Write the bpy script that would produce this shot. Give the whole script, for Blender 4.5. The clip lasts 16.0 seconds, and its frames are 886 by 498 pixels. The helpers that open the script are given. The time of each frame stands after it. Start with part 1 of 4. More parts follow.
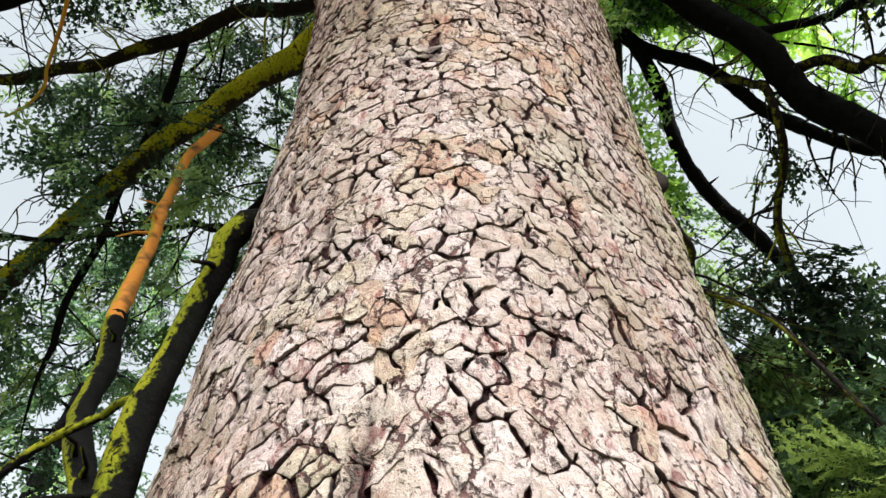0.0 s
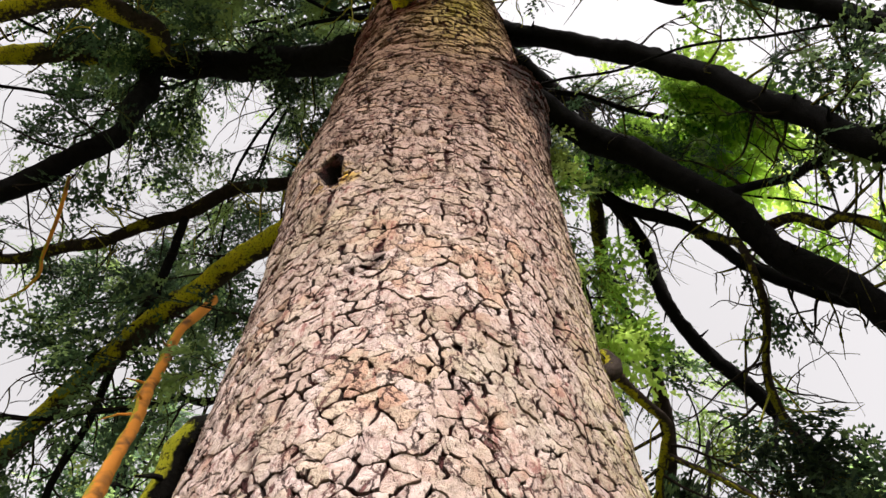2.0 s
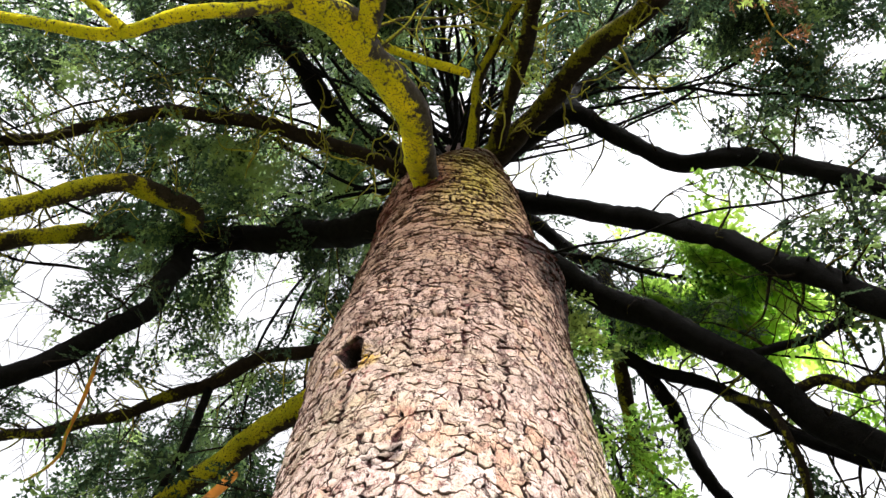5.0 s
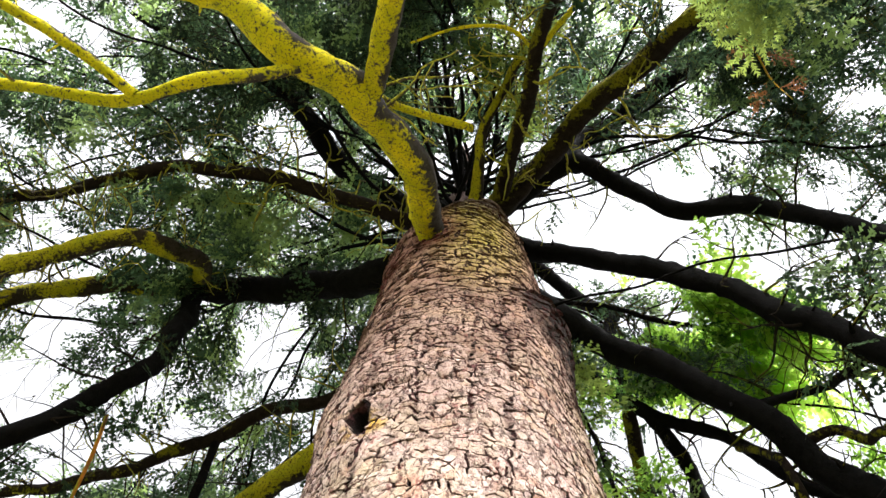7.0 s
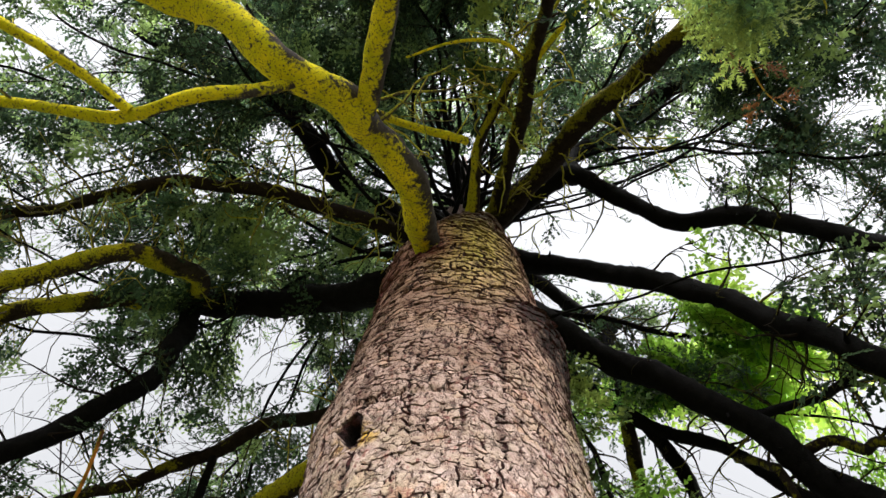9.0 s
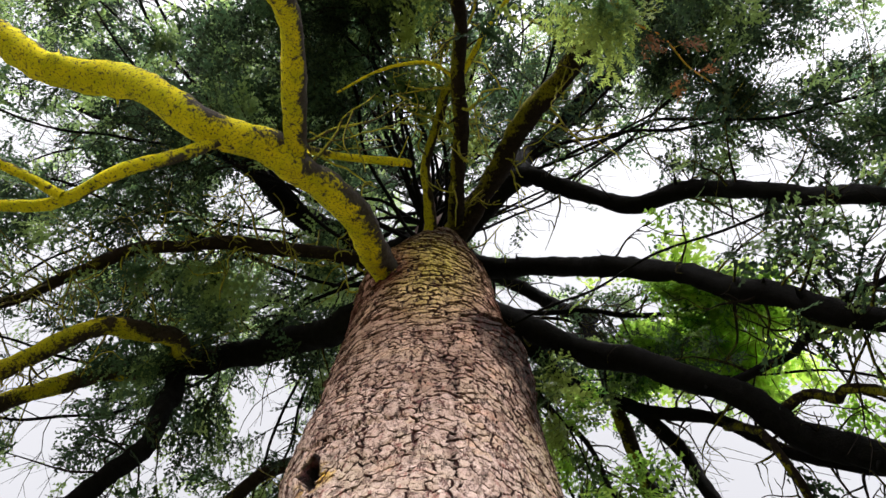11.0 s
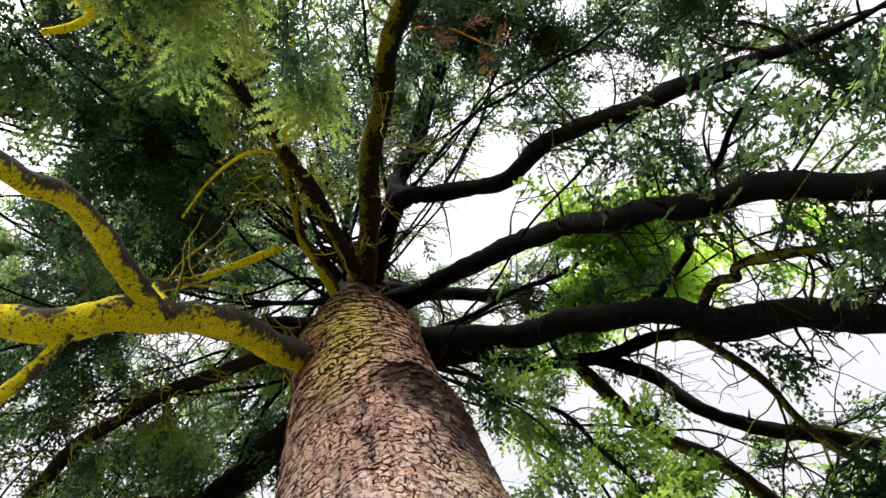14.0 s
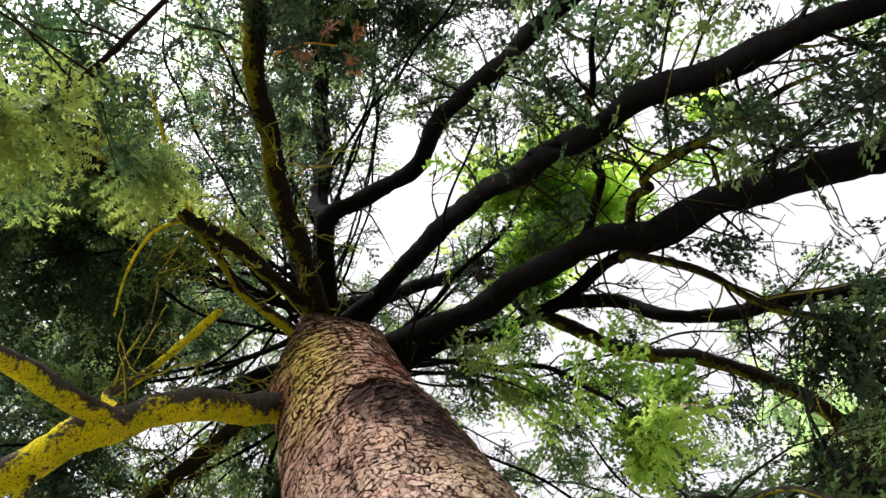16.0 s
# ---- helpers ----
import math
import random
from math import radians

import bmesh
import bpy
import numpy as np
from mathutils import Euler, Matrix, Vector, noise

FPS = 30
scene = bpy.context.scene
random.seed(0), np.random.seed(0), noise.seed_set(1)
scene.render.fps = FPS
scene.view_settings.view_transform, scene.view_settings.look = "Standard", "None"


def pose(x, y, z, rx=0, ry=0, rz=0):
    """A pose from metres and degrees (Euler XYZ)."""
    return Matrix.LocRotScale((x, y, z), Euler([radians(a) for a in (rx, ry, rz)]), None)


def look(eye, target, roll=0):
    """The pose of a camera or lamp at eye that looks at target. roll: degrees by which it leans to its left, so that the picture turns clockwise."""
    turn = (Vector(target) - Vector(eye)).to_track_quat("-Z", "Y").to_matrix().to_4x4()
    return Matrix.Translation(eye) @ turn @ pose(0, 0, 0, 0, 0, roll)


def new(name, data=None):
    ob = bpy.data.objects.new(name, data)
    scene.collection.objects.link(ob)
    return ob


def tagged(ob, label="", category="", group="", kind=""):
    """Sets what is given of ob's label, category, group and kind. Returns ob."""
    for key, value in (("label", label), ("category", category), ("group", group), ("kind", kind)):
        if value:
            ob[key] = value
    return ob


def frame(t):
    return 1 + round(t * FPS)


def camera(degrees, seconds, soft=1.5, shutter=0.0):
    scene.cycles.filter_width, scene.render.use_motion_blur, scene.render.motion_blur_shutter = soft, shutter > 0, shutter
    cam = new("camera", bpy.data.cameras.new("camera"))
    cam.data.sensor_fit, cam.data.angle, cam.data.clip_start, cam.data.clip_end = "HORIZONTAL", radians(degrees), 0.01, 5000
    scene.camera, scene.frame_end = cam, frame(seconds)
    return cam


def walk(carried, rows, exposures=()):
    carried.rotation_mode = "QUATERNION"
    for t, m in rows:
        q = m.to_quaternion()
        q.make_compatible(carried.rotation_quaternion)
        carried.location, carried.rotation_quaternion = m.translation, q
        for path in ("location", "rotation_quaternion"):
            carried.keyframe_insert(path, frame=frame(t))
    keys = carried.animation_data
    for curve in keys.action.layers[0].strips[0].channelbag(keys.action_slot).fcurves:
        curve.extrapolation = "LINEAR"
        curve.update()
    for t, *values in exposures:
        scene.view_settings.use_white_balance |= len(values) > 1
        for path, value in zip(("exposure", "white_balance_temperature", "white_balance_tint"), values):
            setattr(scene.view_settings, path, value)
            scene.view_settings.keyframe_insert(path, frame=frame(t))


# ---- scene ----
cam = camera(63.66, 16.0)
PATH = [
    (0, (-0.043, -1.071, 1.400), (-0.043, 0.242, 2.909), 1.30),
    (0.5, (-0.003, -1.070, 1.407), (0.004, 0.157, 2.986), 0.78),
    (1, (0.069, -1.104, 1.420), (0.072, 0.037, 3.063), 0.36),
    (1.5, (0.087, -1.158, 1.435), (0.074, -0.102, 3.133), 0.41),
    (2, (0.093, -1.184, 1.439), (0.061, -0.202, 3.181), 0.70),
    (2.5, (0.100, -1.188, 1.438), (0.054, -0.279, 3.219), 1.13),
    (3, (0.096, -1.193, 1.432), (0.039, -0.351, 3.245), 1.78),
    (3.5, (0.102, -1.211, 1.431), (0.037, -0.436, 3.273), 2.56),
    (4, (0.109, -1.221, 1.429), (0.039, -0.513, 3.298), 3.30),
    (4.5, (0.110, -1.245, 1.429), (0.034, -0.600, 3.321), 4.18),
    (4.7, (0.113, -1.251, 1.429), (0.032, -0.635, 3.329), 4.78),
    (6.8, (0.123, -1.339, 1.415), (0.023, -0.864, 3.355), 8.13),
    (7, (0.124, -1.331, 1.416), (0.025, -0.865, 3.358), 8.24),
    (7.5, (0.130, -1.322, 1.414), (0.030, -0.864, 3.358), 8.49),
    (8, (0.131, -1.321, 1.409), (0.031, -0.871, 3.355), 8.54),
    (8.5, (0.131, -1.332, 1.411), (0.033, -0.889, 3.359), 8.44),
    (8.7, (0.137, -1.331, 1.410), (0.038, -0.893, 3.359), 8.76),
    (10.8, (0.328, -1.362, 1.352), (0.251, -0.957, 3.309), -1.63),
    (11, (0.360, -1.355, 1.356), (0.290, -0.955, 3.314), -3.93),
    (11.5, (0.442, -1.357, 1.350), (0.392, -0.958, 3.309), -10.55),
    (12, (0.534, -1.350, 1.348), (0.503, -0.954, 3.308), -17.76),
    (12.5, (0.608, -1.350, 1.332), (0.603, -0.956, 3.293), -26.02),
    (13, (0.682, -1.355, 1.325), (0.695, -0.959, 3.285), -32.84),
    (13.5, (0.751, -1.341, 1.305), (0.781, -0.935, 3.263), -39.90),
    (14, (0.801, -1.324, 1.296), (0.851, -0.900, 3.250), -46.98),
    (14.5, (0.853, -1.318, 1.279), (0.916, -0.870, 3.226), -53.18),
    (15, (0.895, -1.281, 1.267), (0.970, -0.807, 3.208), -59.09),
    (15.5, (0.934, -1.241, 1.263), (1.018, -0.742, 3.198), -64.52),
    (16, (0.986, -1.215, 1.254), (1.064, -0.690, 3.182), -68.55),
]
walk(cam, [(t, look(eye, target, roll)) for t, eye, target, roll in PATH],
     exposures=[(0, 2.36, 5890, 4), (0.6, 2.39, 5990, 6), (1.2, 2.23, 6390, 14), (2.5, 2.48, 6540, 15), (3.5, 2.68, 6540, 14), (4.7, 2.93, 6250, 12), (7, 3.06, 6250, 11), (7.7, 2.81, 6250, 11), (8.7, 2.41, 6250, 11), (11, 2.4, 6250, 14), (12.5, 2.5, 6250, 14), (14.5, 2.65, 6350, 14), (16, 2.71, 6350, 15)])

# ---- light ----
world = bpy.data.worlds.new("overcast_sky")
scene.world = world
world.use_nodes = True
wn, wl = world.node_tree.nodes, world.node_tree.links
sky = wn.new("ShaderNodeTexSky")
sky.sky_type, sky.sun_disc = "NISHITA", False
sky.sun_elevation, sky.sun_rotation = radians(55), radians(165)
sky.air_density, sky.dust_density, sky.ozone_density = 1.0, 4.0, 1.0
pale = wn.new("ShaderNodeHueSaturation")
pale.inputs["Saturation"].default_value = 0.0
wl.new(sky.outputs[0], pale.inputs["Color"])
wl.new(pale.outputs[0], wn["Background"].inputs["Color"])
wn["Background"].inputs["Strength"].default_value = 0.064

sun_data = bpy.data.lights.new("sun", "SUN")
sun_data.energy, sun_data.angle, sun_data.color = 4.0, radians(60), (1.0, 0.96, 0.9)
sun = new("sun", sun_data)
sun.matrix_world = look((2.6, -9.7, 16.8), (0, 0, 2.5))


# ---- materials ----
def material(name, rough=0.9, spec=0.2):
    m = bpy.data.materials.new(name)
    m.use_nodes = True
    b = m.node_tree.nodes["Principled BSDF"]
    b.inputs["Roughness"].default_value = rough
    b.inputs["Specular IOR Level"].default_value = spec
    return m, m.node_tree.nodes, m.node_tree.links, b


def ramp(n, l, source, stops):
    r = n.new("ShaderNodeValToRGB")
    e = r.color_ramp.elements
    while len(e) < len(stops):
        e.new(0.5)
    for k, (p, c) in zip(e, stops):
        k.position, k.color = p, (*c, 1) if len(c) == 3 else c
    l.new(source, r.inputs["Fac"])
    return r.outputs["Color"]


def grey(a):
    return (a, a, a)


def noise_of(n, l, vector, scale, detail=4.0, rough=0.6):
    t = n.new("ShaderNodeTexNoise")
    t.inputs["Scale"].default_value, t.inputs["Detail"].default_value, t.inputs["Roughness"].default_value = scale, detail, rough
    l.new(vector, t.inputs["Vector"])
    return t.outputs["Fac"]


def mixed(n, l, fac, a, b, mode="MIX"):
    m = n.new("ShaderNodeMix")
    m.data_type, m.blend_type = "RGBA", mode
    for k, v in ((0, fac), (6, a), (7, b)):
        if isinstance(v, (int, float)):
            m.inputs[k].default_value = v
        elif isinstance(v, tuple):
            m.inputs[k].default_value = (*v, 1)
        else:
            l.new(v, m.inputs[k])
    return m.outputs[2]


def attribute(n, name):
    a = n.new("ShaderNodeAttribute")
    a.attribute_name = name
    return a


def bumped(n, l, b, height, strength, distance):
    u = n.new("ShaderNodeBump")
    u.inputs["Strength"].default_value, u.inputs["Distance"].default_value = strength, distance
    l.new(height, u.inputs["Height"])
    l.new(u.outputs[0], b.inputs["Normal"])


def near(n, l, vector, place, size, soft):
    """1 close to a place, 0 away from it."""
    d = n.new("ShaderNodeVectorMath")
    d.operation = "SUBTRACT"
    l.new(vector, d.inputs[0])
    d.inputs[1].default_value = place
    s = n.new("ShaderNodeVectorMath")
    s.operation = "DIVIDE"
    l.new(d.outputs[0], s.inputs[0])
    s.inputs[1].default_value = size
    e = n.new("ShaderNodeVectorMath")
    e.operation = "LENGTH"
    l.new(s.outputs[0], e.inputs[0])
    m = n.new("ShaderNodeMapRange")
    m.inputs[1].default_value, m.inputs[2].default_value = 1.0, 1.0 - soft
    l.new(e.outputs["Value"], m.inputs[0])
    return m.outputs[0]


def times(n, l, a, b):
    m = n.new("ShaderNodeMath")
    m.operation = "MULTIPLY"
    for k, v in ((0, a), (1, b)):
        if isinstance(v, (int, float)):
            m.inputs[k].default_value = v
        else:
            l.new(v, m.inputs[k])
    return m.outputs[0]


def bark_material():
    """Scaly spruce bark: pale grey-pink plates, red-brown inner bark in the fissures, lichen and algae."""
    m, n, l, b = material("scaly_bark", 0.95, 0.12)
    at = n.new("ShaderNodeNewGeometry").outputs["Position"]
    plate, fissure = attribute(n, "plate").outputs["Fac"], attribute(n, "fissure").outputs["Fac"]
    fine, mid, wide = noise_of(n, l, at, 160, 5, 0.7), noise_of(n, l, at, 42, 5, 0.65), noise_of(n, l, at, 3.2, 4)
    tone = ramp(n, l, plate, [(0.12, (0.36, 0.26, 0.20)), (0.35, (0.50, 0.372, 0.325)), (0.5, (0.54, 0.415, 0.375)), (0.65, (0.58, 0.455, 0.42)), (0.8, (0.50, 0.39, 0.30)), (0.95, (0.47, 0.28, 0.20))])
    tone = mixed(n, l, ramp(n, l, mid, [(0.47, grey(0)), (0.64, grey(0.55))]), tone, (0.31, 0.25, 0.185))
    tone = mixed(n, l, ramp(n, l, fine, [(0.52, grey(0)), (0.70, grey(0.4))]), tone, (0.52, 0.455, 0.42))
    tone = mixed(n, l, ramp(n, l, fine, [(0.32, grey(0.6)), (0.39, grey(0))]), tone, (0.20, 0.14, 0.115))
    tone = mixed(n, l, ramp(n, l, noise_of(n, l, at, 11, 4), [(0.56, grey(0)), (0.70, grey(0.6))]), tone, (0.47, 0.25, 0.17))
    tone = mixed(n, l, ramp(n, l, wide, [(0.52, grey(0)), (0.72, grey(0.4))]), tone, (0.36, 0.35, 0.19))
    # short dark dashes and flaked specks, drawn out up the trunk
    tall = n.new("ShaderNodeMapping")
    tall.inputs["Scale"].default_value = (1.0, 1.0, 0.42)
    l.new(at, tall.inputs["Vector"])
    hair = times(n, l, ramp(n, l, noise_of(n, l, tall.outputs[0], 120, 3, 0.6), [(0.335, grey(1)), (0.40, grey(0))]), ramp(n, l, noise_of(n, l, at, 17, 3), [(0.40, grey(0.25)), (0.58, grey(1))]))
    tone = mixed(n, l, hair, tone, (0.085, 0.042, 0.036))
    rusty = times(n, l, ramp(n, l, noise_of(n, l, tall.outputs[0], 70, 4, 0.65), [(0.53, grey(0)), (0.63, grey(0.85))]), ramp(n, l, noise_of(n, l, at, 9, 3), [(0.45, grey(0)), (0.6, grey(1))]))
    tone = mixed(n, l, rusty, tone, (0.25, 0.095, 0.085))
    # fine broken cracks between the flakes, drawn out up the trunk
    wander = n.new("ShaderNodeTexNoise")
    wander.inputs["Scale"].default_value, wander.inputs["Detail"].default_value, wander.inputs["Roughness"].default_value = 30, 5, 0.65
    l.new(at, wander.inputs["Vector"])
    off = n.new("ShaderNodeVectorMath")
    off.operation = "MULTIPLY_ADD"
    l.new(wander.outputs["Color"], off.inputs[0])
    off.inputs[1].default_value = (0.034, 0.034, 0.050)
    l.new(at, off.inputs[2])
    # the flakes grow longer towards the crown
    apart, height, long = n.new("ShaderNodeSeparateXYZ"), n.new("ShaderNodeMath"), n.new("ShaderNodeCombineXYZ")
    height.operation = "LOGARITHM"
    height.inputs[1].default_value = math.e
    l.new(off.outputs[0], apart.inputs[0])
    l.new(apart.outputs["Z"], height.inputs[0])
    l.new(apart.outputs["X"], long.inputs["X"])
    l.new(apart.outputs["Y"], long.inputs["Y"])
    l.new(times(n, l, height.outputs[0], 1.25), long.inputs["Z"])
    flakes = []
    for scale, thin, thick in ((27, 0.022, 0.062), (62, 0.03, 0.085)):
        v = n.new("ShaderNodeTexVoronoi")
        v.feature = "DISTANCE_TO_EDGE"
        v.inputs["Scale"].default_value = scale
        l.new(long.outputs[0], v.inputs["Vector"])
        flakes.append(ramp(n, l, v.outputs["Distance"], [(thin, grey(1)), (thick, grey(0))]))
    patchy = ramp(n, l, noise_of(n, l, tall.outputs[0], 26, 4, 0.6), [(0.46, grey(0)), (0.54, grey(1))])
    finer = ramp(n, l, noise_of(n, l, at, 38, 3, 0.6), [(0.55, grey(0)), (0.62, grey(0.9))])
    split = mixed(n, l, 1.0, times(n, l, flakes[0], patchy), times(n, l, flakes[1], finer), "LIGHTEN")
    # browner bark towards the crown, with algae on the whorl
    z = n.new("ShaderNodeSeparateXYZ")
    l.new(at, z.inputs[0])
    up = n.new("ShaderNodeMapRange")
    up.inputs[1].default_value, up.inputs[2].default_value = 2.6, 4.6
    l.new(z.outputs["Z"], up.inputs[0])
    # near-black dashes: shade under lifted plate edges, put into colour and bump
    shade_dash = times(n, l, ramp(n, l, noise_of(n, l, long.outputs[0], 46, 5, 0.75), [(0.42, grey(1)), (0.45, grey(0))]), ramp(n, l, up.outputs[0], [(0.0, grey(0.2)), (0.45, grey(1))]))
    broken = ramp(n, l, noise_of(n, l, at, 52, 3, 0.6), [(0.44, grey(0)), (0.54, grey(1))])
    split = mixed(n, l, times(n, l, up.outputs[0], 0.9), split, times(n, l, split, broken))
    split = mixed(n, l, 1.0, split, shade_dash, "LIGHTEN")
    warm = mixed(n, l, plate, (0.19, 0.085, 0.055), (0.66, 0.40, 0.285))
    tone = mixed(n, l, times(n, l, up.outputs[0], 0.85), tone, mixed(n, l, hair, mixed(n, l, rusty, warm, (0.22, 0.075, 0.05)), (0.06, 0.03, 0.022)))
    algae = times(n, l, near(n, l, at, (0.13, -0.46, 5.6), (0.34, 0.36, 1.45), 0.7), ramp(n, l, mid, [(0.34, grey(0.25)), (0.54, grey(0.95))]))
    tone = mixed(n, l, algae, tone, (0.56, 0.45, 0.085))
    side = times(n, l, near(n, l, at, (0.50, -0.10, 2.3), (0.24, 0.35, 1.9), 0.8), ramp(n, l, mid, [(0.38, grey(0)), (0.60, grey(0.8))]))
    tone = mixed(n, l, side, tone, (0.33, 0.33, 0.10))
    for place, size in (((-0.12, -0.50, 5.40), (0.26, 0.26, 0.50)), ((-0.42, -0.22, 5.3), (0.26, 0.30, 0.60)), ((0.47, -0.10, 5.1), (0.16, 0.22, 0.30))):
        red = times(n, l, near(n, l, at, place, size, 0.75), ramp(n, l, mid, [(0.32, grey(0.3)), (0.56, grey(0.95))]))
        tone = mixed(n, l, red, tone, (0.19, 0.035, 0.035))
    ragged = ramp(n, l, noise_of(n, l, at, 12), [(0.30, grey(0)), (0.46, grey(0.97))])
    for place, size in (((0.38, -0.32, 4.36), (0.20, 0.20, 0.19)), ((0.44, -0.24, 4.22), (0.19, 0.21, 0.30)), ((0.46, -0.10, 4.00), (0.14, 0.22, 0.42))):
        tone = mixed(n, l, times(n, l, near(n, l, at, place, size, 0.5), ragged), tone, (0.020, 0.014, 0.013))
    # ragged near-black over the whorl; above it dark brown, growing with height
    whorl_dark = times(n, l, near(n, l, at, (0.05, -0.30, 6.35), (0.60, 0.50, 0.62), 0.6), ramp(n, l, noise_of(n, l, at, 9, 4), [(0.30, grey(0.2)), (0.52, grey(0.92))]))
    tone = mixed(n, l, whorl_dark, tone, (0.035, 0.022, 0.024))
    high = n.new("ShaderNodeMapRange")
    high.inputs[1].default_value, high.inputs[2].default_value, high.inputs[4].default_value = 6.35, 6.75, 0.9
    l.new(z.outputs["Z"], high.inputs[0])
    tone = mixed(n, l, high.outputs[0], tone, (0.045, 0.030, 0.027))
    lichen = times(n, l, near(n, l, at, (-0.23, -0.43, 3.22), (0.10, 0.10, 0.075), 0.6), ramp(n, l, noise_of(n, l, at, 30), [(0.47, grey(0)), (0.53, grey(0.95))]))
    tone = mixed(n, l, lichen, tone, (0.55, 0.33, 0.02))
    inner = ramp(n, l, mid, [(0.42, (0.012, 0.007, 0.007)), (0.64, (0.085, 0.027, 0.027))])
    tone = mixed(n, l, fissure, tone, inner)
    tone = mixed(n, l, times(n, l, split, 0.95), tone, ramp(n, l, mid, [(0.45, (0.018, 0.010, 0.009)), (0.64, (0.11, 0.036, 0.036))]))
    # near-black inside the knot hole: the shade there is put into the colour
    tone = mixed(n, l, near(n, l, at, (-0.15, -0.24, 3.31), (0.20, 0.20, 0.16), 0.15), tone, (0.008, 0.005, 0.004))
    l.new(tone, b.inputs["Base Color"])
    bumped(n, l, b, mixed(n, l, split, mixed(n, l, hair, mixed(n, l, 0.6, mid, fine), (0.2, 0.2, 0.2)), (0.0, 0.0, 0.0)), 0.9, 0.014)
    return m


def limb_material(name, bark, moss, cover, dead=None):
    """Limb bark with moss on one side. cover: the higher, the less moss."""
    m, n, l, b = material(name, 0.95, 0.04)
    at = n.new("ShaderNodeTexCoord").outputs["Object"]
    fine, mid = noise_of(n, l, at, 95, 5, 0.7), noise_of(n, l, at, 22, 5, 0.65)
    tone = ramp(n, l, mid, [(0.3, tuple(0.55 * c for c in bark)), (0.7, tuple(1.35 * c for c in bark))])
    tone = mixed(n, l, ramp(n, l, fine, [(0.52, grey(0)), (0.72, grey(0.5))]), tone, tuple(min(1, 2.4 * c) for c in bark))
    if dead:
        tone = mixed(n, l, ramp(n, l, noise_of(n, l, at, 4, 3), [(0.40, grey(0)), (0.5, grey(0.95))]), tone, dead)
    g = n.new("ShaderNodeVectorMath")
    g.operation = "DOT_PRODUCT"
    l.new(n.new("ShaderNodeNewGeometry").outputs["Normal"], g.inputs[0])
    g.inputs[1].default_value = (-0.86, -0.22, -0.46)
    add = n.new("ShaderNodeMath")
    add.operation = "MULTIPLY_ADD"
    l.new(g.outputs["Value"], add.inputs[0])
    add.inputs[1].default_value = 0.42
    l.new(noise_of(n, l, at, 6, 4), add.inputs[2])
    ragged = n.new("ShaderNodeMath")
    ragged.operation = "MULTIPLY_ADD"
    l.new(noise_of(n, l, at, 48, 5, 0.7), ragged.inputs[0])
    ragged.inputs[1].default_value = 0.45
    l.new(add.outputs[0], ragged.inputs[2])
    shifted = n.new("ShaderNodeMath")
    shifted.operation = "SUBTRACT"
    l.new(ragged.outputs[0], shifted.inputs[0])
    shifted.inputs[1].default_value = 0.225
    clad = ramp(n, l, shifted.outputs[0], [(min(0.98, cover - 0.05), grey(0)), (min(1.0, cover + 0.05), grey(1 if cover < 1 else 0))])
    speck = times(n, l, ramp(n, l, noise_of(n, l, at, 95, 4, 0.7), [(0.38, grey(0.0)), (0.46, grey(1.0))]), ramp(n, l, noise_of(n, l, at, 31, 5, 0.7), [(0.36, grey(0.0)), (0.43, grey(1.0))]))
    green = ramp(n, l, noise_of(n, l, at, 9, 4), [(0.35, moss), (0.7, tuple(c * k for c, k in zip(moss, (0.62, 0.72, 0.8))))])
    tone = mixed(n, l, times(n, l, clad, speck), tone, green)
    l.new(tone, b.inputs["Base Color"])
    bumped(n, l, b, mixed(n, l, 0.45, fine, mid), 0.9, 0.012)
    return m


def needle_material(name, dark, mid, light, glow):
    """Needles, partly letting the light through."""
    m, n, l, b = material(name, 0.75, 0.12)
    tone = attribute(n, "tone").outputs["Fac"]
    isle = n.new("ShaderNodeNewGeometry").outputs["Random Per Island"]
    c = ramp(n, l, tone, [(0.12, dark), (0.55, mid), (1.0, light)])
    c = mixed(n, l, ramp(n, l, isle, [(0.0, grey(0.0)), (1.0, grey(0.14))]), c, light)
    l.new(c, b.inputs["Base Color"])
    t = n.new("ShaderNodeBsdfTranslucent")
    l.new(c, t.inputs["Color"])
    x = n.new("ShaderNodeMixShader")
    x.inputs[0].default_value = glow
    l.new(b.outputs[0], x.inputs[1])
    l.new(t.outputs[0], x.inputs[2])
    l.new(x.outputs[0], n["Material Output"].inputs["Surface"])
    return m


BARK = bark_material()
# near-black base colour: holds the shade of limbs seen against the sky
SHADED_LIMB = limb_material("shaded_limb_bark", (0.0060, 0.0056, 0.0057), (0.12, 0.11, 0.012), 1.3)
FAINT_LIMB = limb_material("faintly_mossy_bark", (0.018, 0.013, 0.011), (0.20, 0.18, 0.012), 0.84)
MOSSY_LIMB = limb_material("mossy_limb_bark", (0.028, 0.021, 0.017), (0.38, 0.33, 0.012), 0.62)
YELLOW_LIMB = limb_material("moss_clad_limb", (0.052, 0.045, 0.042), (0.74, 0.62, 0.012), 0.37)
OLIVE_LIMB = limb_material("olive_mossy_bark", (0.034, 0.026, 0.02), (0.44, 0.38, 0.012), 0.51)
DARK_MOSSY_LIMB = limb_material("dark_mossy_bark", (0.0065, 0.0060, 0.0050), (0.22, 0.21, 0.012), 0.68)
DEAD_WOOD = limb_material("dead_wood", (0.16, 0.08, 0.04), (0.40, 0.34, 0.03), 0.66, (0.68, 0.26, 0.045))
